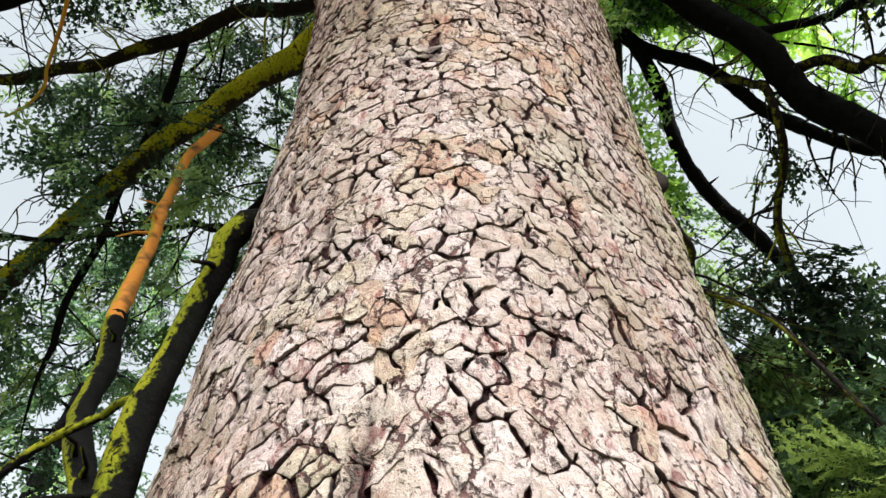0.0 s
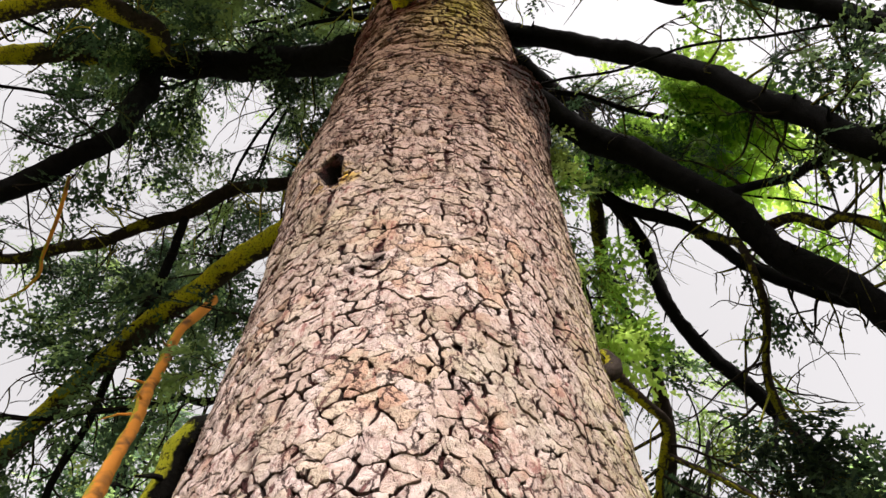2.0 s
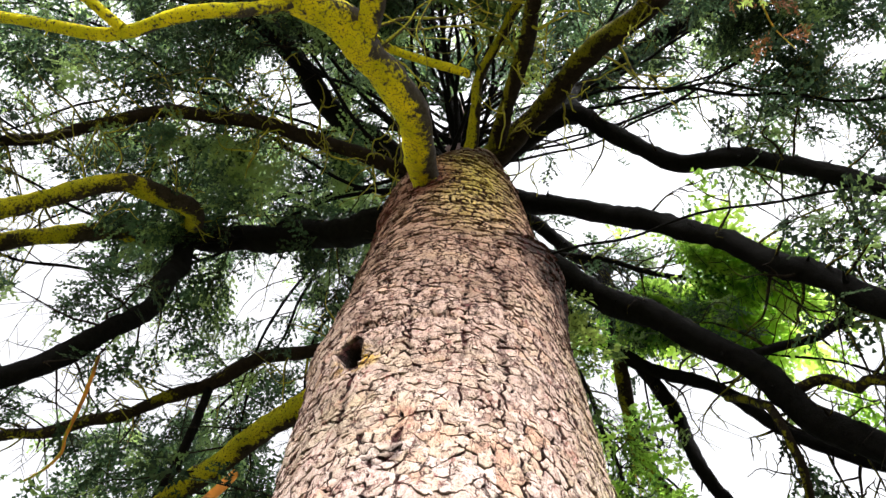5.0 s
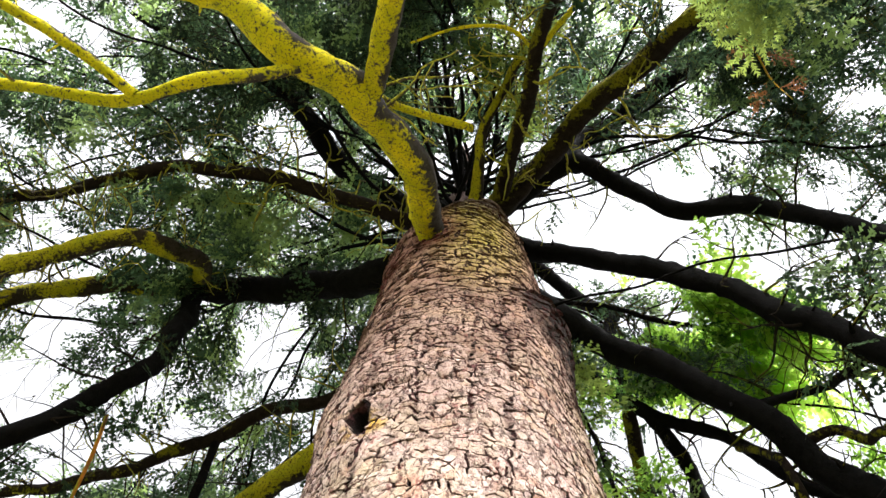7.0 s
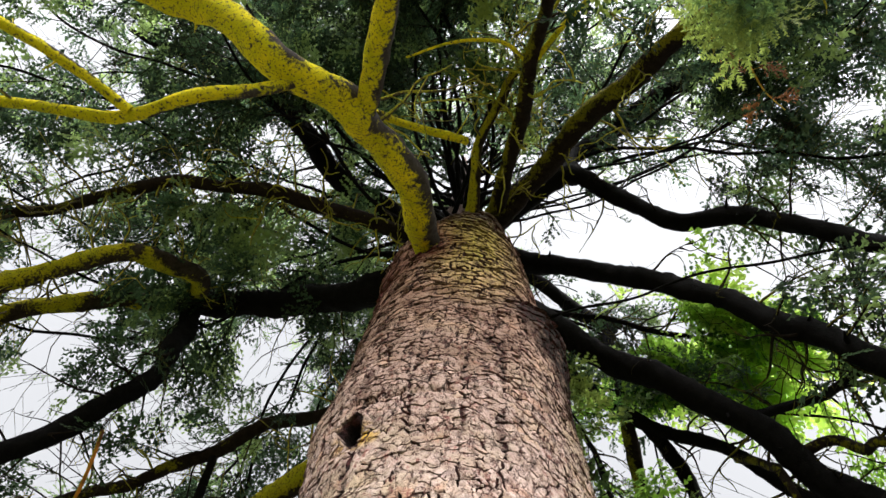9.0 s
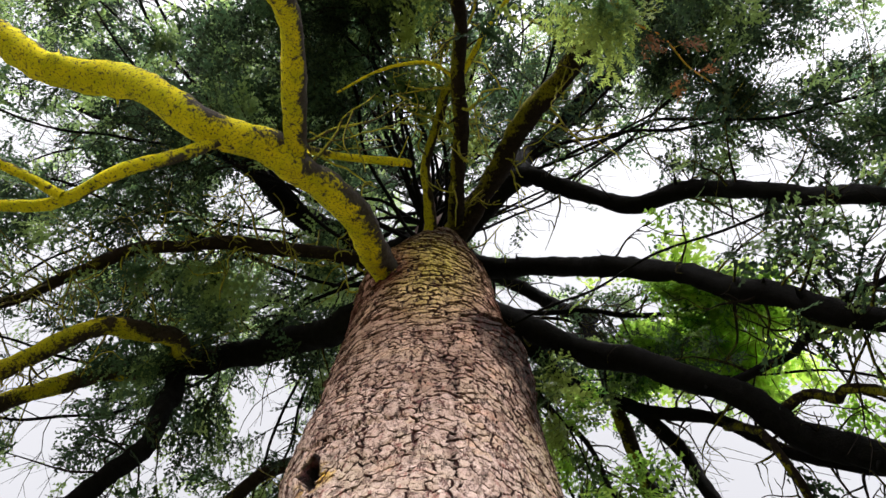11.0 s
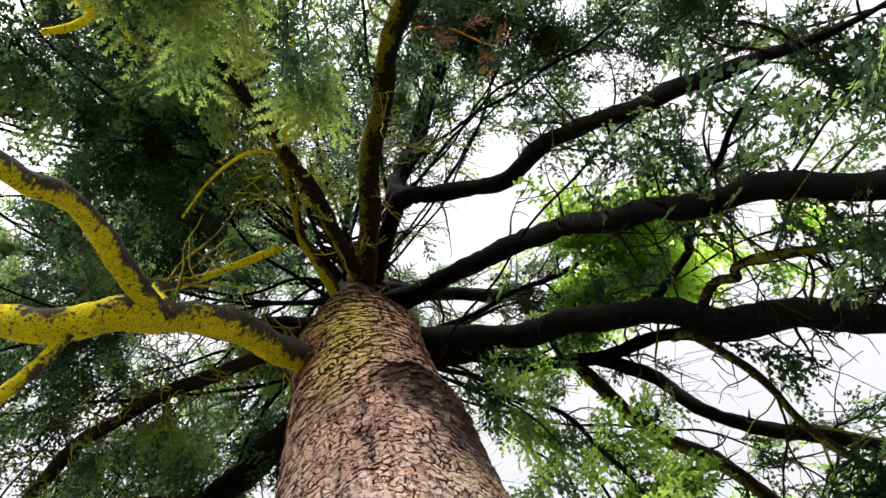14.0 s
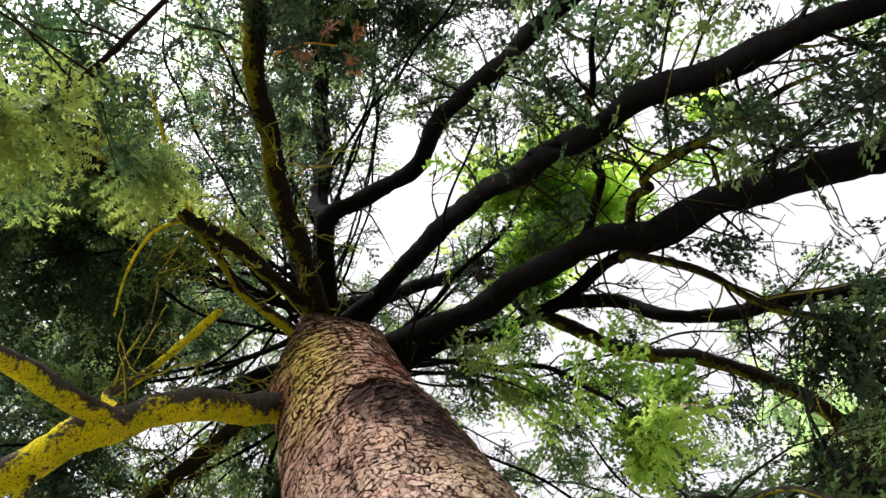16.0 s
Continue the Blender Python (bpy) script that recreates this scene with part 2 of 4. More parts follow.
TWIG = limb_material("twig_bark", (0.016, 0.012, 0.010), (0.20, 0.18, 0.02), 0.88)
TWIG_MOSSY = limb_material("mossy_twig_bark", (0.07, 0.055, 0.035), (0.42, 0.38, 0.03), 0.50)
# the dark end is near-black: the crown's own shade is put into it
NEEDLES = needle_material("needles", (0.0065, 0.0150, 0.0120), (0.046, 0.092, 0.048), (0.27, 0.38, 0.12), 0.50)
# paler copy for the far trees, with sunlight put into the colour
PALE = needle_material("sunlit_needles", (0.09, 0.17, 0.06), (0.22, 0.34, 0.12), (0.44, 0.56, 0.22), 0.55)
# bright young growth, its colour raised further to carry backlight from the sky
YOUNG = needle_material("young_needles", (0.045, 0.12, 0.022), (0.30, 0.50, 0.060), (0.54, 0.72, 0.15), 0.82)
FRESH = needle_material("fresh_needles", (0.010, 0.030, 0.016), (0.048, 0.092, 0.030), (0.20, 0.26, 0.055), 0.52)
BROWN = needle_material("dead_needles", (0.16, 0.07, 0.03), (0.40, 0.17, 0.06), (0.60, 0.28, 0.10), 0.45)


# ---- building helpers ----
def mesh_object(name, verts, faces, mat, parent=None, label="", smooth=True, attrs=()):
    """A mesh from arrays: verts (n, 3), faces (m, 3 or 4)."""
    verts, faces = np.asarray(verts, np.float32), np.asarray(faces, np.int32)
    me = bpy.data.meshes.new(name)
    k = faces.shape[1]
    me.vertices.add(len(verts))
    me.vertices.foreach_set("co", verts.ravel())
    me.loops.add(faces.size)
    me.loops.foreach_set("vertex_index", faces.ravel())
    me.polygons.add(len(faces))
    me.polygons.foreach_set("loop_start", np.arange(0, faces.size, k, dtype=np.int32))
    me.polygons.foreach_set("loop_total", np.full(len(faces), k, np.int32))
    me.polygons.foreach_set("use_smooth", np.full(len(faces), smooth))
    for key, values in attrs:
        me.attributes.new(key, "FLOAT", "POINT").data.foreach_set("value", np.asarray(values, np.float32))
    me.update(calc_edges=True)
    me.materials.append(mat)
    ob = new(name, me)
    if parent:
        ob.parent = parent
    if label:
        tagged(ob, label)
    return ob


def thing(name, label, category, group="", kind=""):
    return tagged(new(name), label, category, group, kind)


def spline(points, step):
    """A smooth line through the points, sampled about every step metres."""
    p = np.asarray(points, float)
    e = np.vstack([2 * p[0] - p[1], p, 2 * p[-1] - p[-2]])
    out = []
    for i in range(len(p) - 1):
        a, b, c, d = e[i:i + 4]
        m = max(2, int(np.linalg.norm(c - b) / step))
        u = (np.arange(m) / m)[:, None]
        out.append(0.5 * (2 * b + (c - a) * u + (2 * a - 5 * b + 4 * c - d) * u**2 + (3 * b - a - 3 * c + d) * u**3))
    return np.vstack(out + [p[-1:]])


def frames_along(line):
    """Tangent, side and up vectors along a line, without twist."""
    t = np.gradient(line, axis=0)
    t /= np.linalg.norm(t, axis=1, keepdims=True) + 1e-9
    s = np.cross(t[0], (0.13, 0.31, 0.94))
    s /= np.linalg.norm(s)
    sides = []
    for k in t:
        s = s - k * (s @ k)
        s /= np.linalg.norm(s) + 1e-9
        sides.append(s)
    s = np.array(sides)
    return t, s, np.cross(t, s)


def tube(line, radius, sides, lumpy=0.0, rng=None):
    """Vertices and quads of a tapered, uneven tube along a line."""
    line, radius = np.asarray(line, float), np.asarray(radius, float)
    t, s, u = frames_along(line)
    a = np.arange(sides) * 2 * np.pi / sides
    r = radius[:, None] * np.ones(sides)
    if lumpy:
        ph = rng.uniform(0, 6.28, 6)
        d = np.r_[0, np.cumsum(np.linalg.norm(np.diff(line, axis=0), axis=1))][:, None]
        r *= 1 + lumpy * (0.5 * np.sin(2 * a + ph[0] + 5 * d) + 0.35 * np.sin(3 * a + ph[1] - 9 * d) + 0.5 * np.sin(13 * d + ph[2] + 0 * a) + 0.3 * np.sin(31 * d + ph[3] + a))
        r *= 1 + lumpy * 0.5 * rng.normal(size=r.shape)
    v = line[:, None] + r[..., None] * (np.cos(a)[None, :, None] * s[:, None] + np.sin(a)[None, :, None] * u[:, None])
    n = len(line)
    i, j = np.meshgrid(np.arange(n - 1), np.arange(sides), indexing="ij")
    q = np.stack([i * sides + j, i * sides + (j + 1) % sides, (i + 1) * sides + (j + 1) % sides, (i + 1) * sides + j], -1).reshape(-1, 4)
    v = v.reshape(-1, 3)
    tip = np.arange(sides) + (n - 1) * sides
    v = np.vstack([v, line[-1] + t[-1] * radius[-1] * 0.6])
    cap = np.stack([tip, np.roll(tip, -1), np.full(sides, len(v) - 1)], 1)
    return v, q, cap


class Gather:
    """Collects tubes into one mesh of triangles."""

    def __init__(self):
        self.v, self.f, self.n = [], [], 0

    def add(self, v, q, cap):
        f = np.vstack([q[:, :3], q[:, [0, 2, 3]], cap]) + self.n
        self.v.append(v)
        self.f.append(f)
        self.n += len(v)

    def build(self, name, mat, parent, label=""):
        return mesh_object(name, np.vstack(self.v), np.vstack(self.f), mat, parent, label) if self.v else None


def spray_triangles(seed, length, shoots, teeth, needle):
    """A flat, slightly drooping spray of densely needled, feathery shoots that grows along +x: triangles (n, 3, 3)."""
    rng = np.random.default_rng(seed)
    tri = []
    axes = [(np.zeros(3), np.array([1.0, 0, -0.08]), length)]
    for k in range(shoots):
        u = (k + 0.6) / (shoots + 0.6)
        side = 1 if k % 2 else -1
        d = np.array([0.74, side * 0.64, rng.uniform(-0.30, 0.10)])
        axes.append((np.array([u * length, 0, -0.08 * u * length]), d / np.linalg.norm(d), length * (0.66 - 0.44 * u) * rng.uniform(0.75, 1.2)))
    for o, d, long in axes:
        m = max(3, round(teeth * long / length))
        s = np.cross(d, (0, 0, 1))
        s /= np.linalg.norm(s)
        w = np.cross(s, d)
        for i in range(m):
            for side in (-1, 1):
                u = (i + rng.uniform(0.1, 0.8)) / m
                a = rng.uniform(-0.5, 0.5)
                out = side * np.cos(a) * s + np.sin(a) * w
                p = o + d * long * u
                q = p + (out * 0.84 + d * 0.62) * needle * (1.05 - 0.5 * u * u) * rng.uniform(0.7, 1.2)
                e = d * long / m * rng.uniform(0.38, 0.62)
                tri.append((p - e, p + e, q))
    return np.array(tri)


FAR_SPRAYS = [spray_triangles(k, 0.21, 5, 8, 0.023) for k in range(8)]
NEAR_SPRAYS = [spray_triangles(40 + k, 0.21, 8, 24, 0.0155) for k in range(6)]


def spray_frames(at, along, rng, roll=0.5):
    """Axes for sprays at places, growing along the given ways, lying roughly flat."""
    d = along / (np.linalg.norm(along, axis=1, keepdims=True) + 1e-9)
    up = np.array([0, 0, 1.0]) + rng.normal(0, roll, (len(d), 3))
    s = np.cross(up, d)
    s /= np.linalg.norm(s, axis=1, keepdims=True) + 1e-9
    return np.stack([d, s, np.cross(d, s)], 2)


def foliage(name, at, along, size, tone, mat, parent, rng, label=""):
    """All the sprays of one limb as one mesh."""
    at, along = np.asarray(at), np.asarray(along)
    if not len(at):
        return None
    axes = spray_frames(at, along, rng)
    kind = rng.integers(0, len(FAR_SPRAYS), len(at))
    vs, ts = [], []
    for k, tri in enumerate(FAR_SPRAYS):
        pick = np.where(kind == k)[0]
        if len(pick):
            p = np.einsum("nij,tj->nti", axes[pick], tri.reshape(-1, 3)) * size[pick][:, None, None] + at[pick][:, None]
            vs.append(p.reshape(-1, 3))
            ts.append(np.repeat(tone[pick], len(tri) * 3))
    v = np.vstack(vs)
    ob = mesh_object(name, v, np.arange(len(v)).reshape(-1, 3), mat, parent, label, smooth=False, attrs=[("tone", np.concatenate(ts))])
    return tagged(ob, kind="stuff")


# ---- ground ----
def build_ground():
    rng = np.random.default_rng(3)
    rings = np.r_[np.linspace(0.35, 6, 40), np.geomspace(6.5, 2500, 26)]
    a = np.arange(72) * 2 * np.pi / 72
    x, y = rings[:, None] * np.cos(a), rings[:, None] * np.sin(a)
    z = 0.05 * np.sin(1.7 * x + 1) * np.cos(1.3 * y) * np.clip(8 / rings, 0, 1)[:, None] + 0.22 * np.exp(-((rings / 0.9) ** 2))[:, None] + rng.normal(0, 0.008, x.shape)
    v = np.stack([x, y, z], -1).reshape(-1, 3)
    i, j = np.meshgrid(np.arange(len(rings) - 1), np.arange(72), indexing="ij")
    f = np.stack([i * 72 + j, (i + 1) * 72 + j, (i + 1) * 72 + (j + 1) % 72, i * 72 + (j + 1) % 72], -1).reshape(-1, 4)
    m, n, l, b = material("needle_litter", 0.95, 0.1)
    at = n.new("ShaderNodeTexCoord").outputs["Object"]
    c = ramp(n, l, noise_of(n, l, at, 14, 6), [(0.3, (0.035, 0.025, 0.017)), (0.7, (0.085, 0.064, 0.045))])
    c = mixed(n, l, ramp(n, l, noise_of(n, l, at, 0.8, 4), [(0.45, grey(0)), (0.6, grey(1))]), c, (0.035, 0.06, 0.015))
    l.new(c, b.inputs["Base Color"])
    tagged(mesh_object("ground", v, f, m), "grassy ground with brown needle litter under the tree", "ground", kind="structure")


build_ground()


# ---- the spruce: trunk ----
tree = thing("spruce_tree", "tall old spruce with scaly grey-pink bark and drooping mossy limbs", "tree")
PROFILE_Z = [0.0, 0.25, 0.6, 1.2, 1.9, 2.4, 2.7, 3.1, 3.55, 4.0, 4.4, 5.0, 5.6, 6.2, 6.45, 6.75, 7.2, 8.0, 9.6, 11.0, 13.0, 15.5]
PROFILE_R = [0.80, 0.66, 0.57, 0.50, 0.460, 0.439, 0.428, 0.436, 0.446, 0.444, 0.436, 0.428, 0.420, 0.425, 0.385, 0.315, 0.26, 0.21, 0.15, 0.12, 0.08, 0.03]
# swellings: azimuth in degrees, height, height of the swelling, how far it stands out, width in degrees
SWELLINGS = [(-140, 3.55, 0.28, 0.030, 34), (-38, 4.36, 0.17, 0.050, 17), (-14, 4.30, 0.32, 0.045, 24), (-110, 5.75, 0.22, 0.07, 26), (172, 5.75, 0.3, 0.06, 30), (18, 6.6, 0.4, 0.06, 30), (-60, 6.7, 0.3, 0.08, 26)]
HOLE = (-122.0, 3.27)


def smoothstep(a, b, x):
    u = np.clip((x - a) / (b - a), 0, 1)
    return u * u * (3 - 2 * u)


TABLES = {}


def lattice_noise(x, y, seed, wrap=None):
    """Smooth value noise on a lattice of unit cells."""
    if seed not in TABLES:
        TABLES[seed] = np.random.default_rng(seed).uniform(-1, 1, (256, 256))
    table = TABLES[seed]
    xi, yi = np.floor(x).astype(int), np.floor(y).astype(int)
    u, v = x - xi, y - yi
    u, v = u * u * (3 - 2 * u), v * v * (3 - 2 * v)
    g = lambda i, j: table[i % (wrap or 256) % 256, j % 256]
    return (g(xi, yi) * (1 - u) + g(xi + 1, yi) * u) * (1 - v) + (g(xi, yi + 1) * (1 - u) + g(xi + 1, yi + 1) * u) * v


def cells(x, y, seed, wrap, jitter=0.85):
    """Cellular pattern: distances to the nearest two centres, the nearest one's random numbers, and the offset from it."""
    rng = np.random.default_rng(seed)
    table = rng.uniform(0, 1, (wrap, 512, 5))
    xi, yi = np.floor(x).astype(int), np.floor(y).astype(int)
    f1, f2 = np.full(x.shape, 9.0), np.full(x.shape, 9.0)
    own, dx1, dy1 = np.zeros(x.shape + (5,)), np.zeros(x.shape), np.zeros(x.shape)
    for i in (-1, 0, 1):
        for j in (-1, 0, 1):
            t = table[(xi + i) % wrap, (yi + j) % 512]
            dx = x - (xi + i + 0.5 + jitter * (t[..., 0] - 0.5))
            dy = y - (yi + j + 0.5 + jitter * (t[..., 1] - 0.5))
            d = np.sqrt(dx * dx + dy * dy)
            closer = d < f1
            f2 = np.where(closer, f1, np.minimum(f2, d))
            f1 = np.where(closer, d, f1)
            own[closer], dx1, dy1 = t[closer], np.where(closer, dx, dx1), np.where(closer, dy, dy1)
    return f1, f2, own, dx1, dy1


def trunk_radius(az, z):
    r = np.interp(z, PROFILE_Z, PROFILE_R)
    for a, h, tall, out, wide in SWELLINGS:
        da = (np.degrees(az) - a + 180) % 360 - 180
        r = r + out * np.exp(-((z - h) / tall) ** 2 - (da / wide) ** 2)
    # the stem leans a little forward up to the whorl
    r = r - 0.055 * smoothstep(2.8, 5.6, z) * smoothstep(7.4, 6.4, z) * np.sin(az)
    return r + 0.010 * np.sin(3 * az + 0.7 * z) + 0.006 * np.sin(5 * az - 1.9 * z + 1)


def bark_warp(s, z):
    """How far the joints of the bark wander, along and up the trunk."""
    a = 0.014 * lattice_noise(s * 8, z * 4, 11) + 0.0060 * lattice_noise(s * 27, z * 11, 12) + 0.0028 * lattice_noise(s * 75, z * 40, 25) + 0.0022 * lattice_noise(s * 190, z * 110, 34)
    b = 0.018 * lattice_noise(s * 7 + 40, z * 5, 13) + 0.0080 * lattice_noise(s * 26, z * 20, 14) + 0.0042 * lattice_noise(s * 72, z * 55, 26) + 0.0030 * lattice_noise(s * 180, z * 150, 35)
    return s + a, z + b


def hole_distance(az, z):
    da = ((np.degrees(az) - HOLE[0] + 180) % 360 - 180) * np.pi / 180 * 0.48
    return np.hypot(da / 0.036, (z - HOLE[1]) / 0.058) + 0.10 * lattice_noise(az * 28, z * 50, 23)


def relief(az, z):
    """The uneven inner bark: the hole with its swollen rim, the crease under the old whorl, and waves."""
    d = hole_distance(az, z)
    h = 0.016 * np.exp(-((d - 1.4) / 0.5) ** 2) * smoothstep(HOLE[1] - 0.04, HOLE[1] + 0.03, z) - 0.19 * (1 - smoothstep(0.8, 1.0, d))
    crease = np.abs(z - 3.46 - 0.05 * np.sin(2.2 * az + 2.2) - 0.03 * lattice_noise(az * 4, z * 0 + 2, 24)) / 0.014
    h = h - 0.016 * np.exp(-crease ** 2) * smoothstep(-2.3, -2.0, az) * smoothstep(-1.1, -1.4, az)
    return h + 0.006 * lattice_noise(az * 5, z * 8, 28) + 0.003 * lattice_noise(az * 14, z * 22, 29)


def build_trunk():
    az = np.radians(np.r_[np.linspace(-210, -132, 48), np.linspace(-131.5, -112, 36), np.linspace(-111, 46, 96), np.linspace(50, 146, 30)])
    z = np.r_[np.linspace(-0.1, 1.7, 36), np.arange(1.715, 3.1, 0.018), np.arange(3.1, 3.44, 0.0055), np.arange(3.445, 7.3, 0.030), np.linspace(7.32, 15.5, 90)]
    A, Z = np.meshgrid(az, z)
    R = trunk_radius(A, Z) + relief(A, Z)
    f1, f2, own, dx, dy = cells(A / (2 * np.pi) % 1 * 70, (Z + 2) / 0.05, 21, 70)
    rough = np.where((Z > 7.2) | (Z < 1.72) | (np.degrees(A) > 42) | (np.degrees(A) < -194), 0.010 * (own[..., 2] - 0.5) - 0.010 * (1 - smoothstep(0.02, 0.2, f2 - f1)), 0)
    R = R + rough
    v = np.stack([R * np.cos(A), R * np.sin(A), Z], -1).reshape(-1, 3)
    m = len(az)
    i, j = np.meshgrid(np.arange(len(z) - 1), np.arange(m), indexing="ij")
    f = np.stack([i * m + j, i * m + (j + 1) % m, (i + 1) * m + (j + 1) % m, (i + 1) * m + j], -1).reshape(-1, 4)
    covered = (Z < 7.2) & (Z > 1.72) & (np.degrees(A) < 42.5) & (np.degrees(A) > -194.5)
    fis = np.where(covered, 1.0, 1 - smoothstep(0.02, 0.2, f2 - f1))
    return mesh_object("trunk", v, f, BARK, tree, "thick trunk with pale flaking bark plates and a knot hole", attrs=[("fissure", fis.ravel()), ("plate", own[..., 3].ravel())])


trunk = build_trunk()


def unit(v):
    return v / (np.linalg.norm(v, axis=-1, keepdims=True) + 1e-9)


def clip_cell(poly, mx, mz, nx, nz):
    """The part of a polygon on the near side of the line through (mx, mz) with the normal (nx, nz)."""
    out = []
    d = [(x - mx) * nx + (z - mz) * nz for x, z in poly]
    for k in range(len(poly)):
        (x0, z0), (x1, z1), a, c = poly[k - 1], poly[k], d[k - 1], d[k]
        if (a < 0) != (c < 0):
            u = a / (a - c)
            out.append((x0 + u * (x1 - x0), z0 + u * (z1 - z0)))
        if c < 0:
            out.append((x1, z1))
    return out


def bark_outlines(w, h, z0, z1, points, seed, share=1.0):
    """Outlines of bark plates on the unrolled trunk, each resampled to the same number of points."""
    rng = np.random.default_rng(seed)
    s0, s1 = radians(-194) * 0.46, radians(42) * 0.46
    cols, rows = int((s1 - s0) / w), int((z1 - z0) / h)
    site = np.zeros((rows, cols, 2))
    for r in range(rows):
        site[r, :, 0] = s0 + (np.arange(cols) + 0.5 + 0.3 * (r % 2) + rng.uniform(-0.46, 0.46, cols)) * w
        site[r, :, 1] = z0 + (r + 0.5 + rng.uniform(-0.48, 0.48, cols)) * h
    out = []
    for r in range(rows):
        for c in range(cols):
            if not 2 <= r < rows - 2 or (share < 1 and rng.uniform() > share):
                continue
            x, z = site[r, c]
            poly = [(x - 2 * w, z - 2 * h), (x + 2 * w, z - 2 * h), (x + 2 * w, z + 2 * h), (x - 2 * w, z + 2 * h)]
            for i in range(max(0, r - 2), min(rows, r + 3)):
                for j in range(max(0, c - 2), min(cols, c + 3)):
                    if (i, j) != (r, c):
                        px, pz = site[i, j]
                        poly = clip_cell(poly, (x + px) / 2, (z + pz) / 2, px - x, pz - z)
            p = np.array(poly + poly[:1])
            d = np.r_[0, np.cumsum(np.hypot(*np.diff(p, axis=0).T))]
            q = np.linspace(0, d[-1], points, endpoint=False)
            out.append(np.stack([np.interp(q, d, p[:, 0]), np.interp(q, d, p[:, 1])], 1))
    return np.array(out)


def fissure_lines(s, z):
    """1 along the open fissures that run up the trunk."""
    line = np.abs(lattice_noise(s * 21 + 0.6 * lattice_noise(s * 5, z * 3, 17) + 0.16 * lattice_noise(s * 30, z * 9, 36), z * 0.9, 16))
    return (1 - smoothstep(0.02, 0.09, line)) * smoothstep(-0.15, 0.25, lattice_noise(s * 14, z * 5, 18))


def plate_layer(o, wide, tall, seed, low, high, joints, lip):
    """Vertices, triangles and tags of plates with ragged edges and lifted lower lips, from their outlines."""
    rng = np.random.default_rng(seed)
    o = np.stack(bark_warp(o[..., 0], o[..., 1]), -1)
    mid = o.mean(1)
    keep = hole_distance(mid[:, 0] / 0.46, mid[:, 1]) > 1.14
    o, mid = o[keep], mid[keep]
    n, k = o.shape[:2]
    away = o - mid[:, None]
    crack = fissure_lines(o[..., 0], o[..., 1])
    # the joints stand open in places, more so up the trunk than across it, and are shut elsewhere
    upright = smoothstep(0.02, 0.45, lattice_noise(o[..., 0] * 55, 36 * np.log(o[..., 1]), 15))
    across = smoothstep(0.15, 0.65, lattice_noise(o[..., 0] * 42, o[..., 1] * 24, 41))
    way = unit(away / np.array([wide, tall]))
    gap = np.stack([joints * upright + 0.0065 * crack - 0.0007, 0.60 * joints * across + 0.0025 * crack - 0.0007], -1)
    shift = np.sign(away) * np.clip(np.abs(way) * gap, -0.1 * np.abs(away), 0.55 * np.abs(away))
    torn = np.clip(np.linalg.norm(way * gap, axis=-1) / 0.0035, 0, 1)
    rim = mid[:, None] + away - shift
    foot = mid[:, None] + away - 0.7 * shift
    shoulder = mid[:, None] + (rim - mid[:, None]) * 0.88
    rise = rng.uniform(low, high, n) + 0.0030 * lattice_noise(mid[:, 0] * 16, mid[:, 1] * 10, 30)
    lean_z, lean_s = lip * (0.06 + rng.uniform(0, 1, n) ** 5 * (0.4 + 0.6 * smoothstep(2.4, 3.8, mid[:, 1]))), rng.normal(0, 0.05, n)

    def lifted(p, extra):
        h = rise[:, None] - lean_z[:, None] * (p[..., 1] - mid[:, None, 1]) + lean_s[:, None] * (p[..., 0] - mid[:, None, 0]) + extra
        h = h - 0.0050 * fissure_lines(p[..., 0], p[..., 1])
        return np.maximum(h + 0.0016 * lattice_noise(p[..., 0] * 130, p[..., 1] * 110, 19) + 0.0010 * lattice_noise(p[..., 0] * 260, p[..., 1] * 240, 20), 0.0005)

    def placed(p, h):
        a = p[..., 0] / 0.46
        r = trunk_radius(a, p[..., 1]) + relief(a, p[..., 1]) + h
        return np.stack([r * np.cos(a), r * np.sin(a), p[..., 1]], -1)

    edge, centre = lifted(rim, -0.0014 * torn), mid[:, None]
    v = np.concatenate([placed(foot, np.full(edge.shape, -0.004)), placed(rim, edge), placed(rim, edge), placed(shoulder, lifted(shoulder, 0.0004)), placed(centre, lifted(centre, 0.0006))], 1)
    a, c = np.arange(k), (np.arange(k) + 1) % k
    quads = lambda lo, hi: np.vstack([np.stack([lo + a, lo + c, hi + c], 1), np.stack([lo + a, hi + c, hi + a], 1)])
    f = np.vstack([quads(0, k), quads(2 * k, 3 * k), np.stack([3 * k + a, 3 * k + c, np.full(k, 4 * k)], 1)])
    inner = 0.75 * fissure_lines(np.concatenate([shoulder, centre], 1)[..., 0], np.concatenate([shoulder, centre], 1)[..., 1])
    fis = np.clip(np.concatenate([np.ones((n, k)), 0.4 + 0.5 * torn + 0.5 * crack, 0.38 * torn + 0.5 * crack, inner], 1), 0, 1)
    tint = np.clip(0.30 * rng.uniform(size=n) + 0.70 * (0.5 + 0.6 * lattice_noise(mid[:, 0] * 11, mid[:, 1] * 8, 32)), 0, 1)
    return v, f, fis, tint, mid


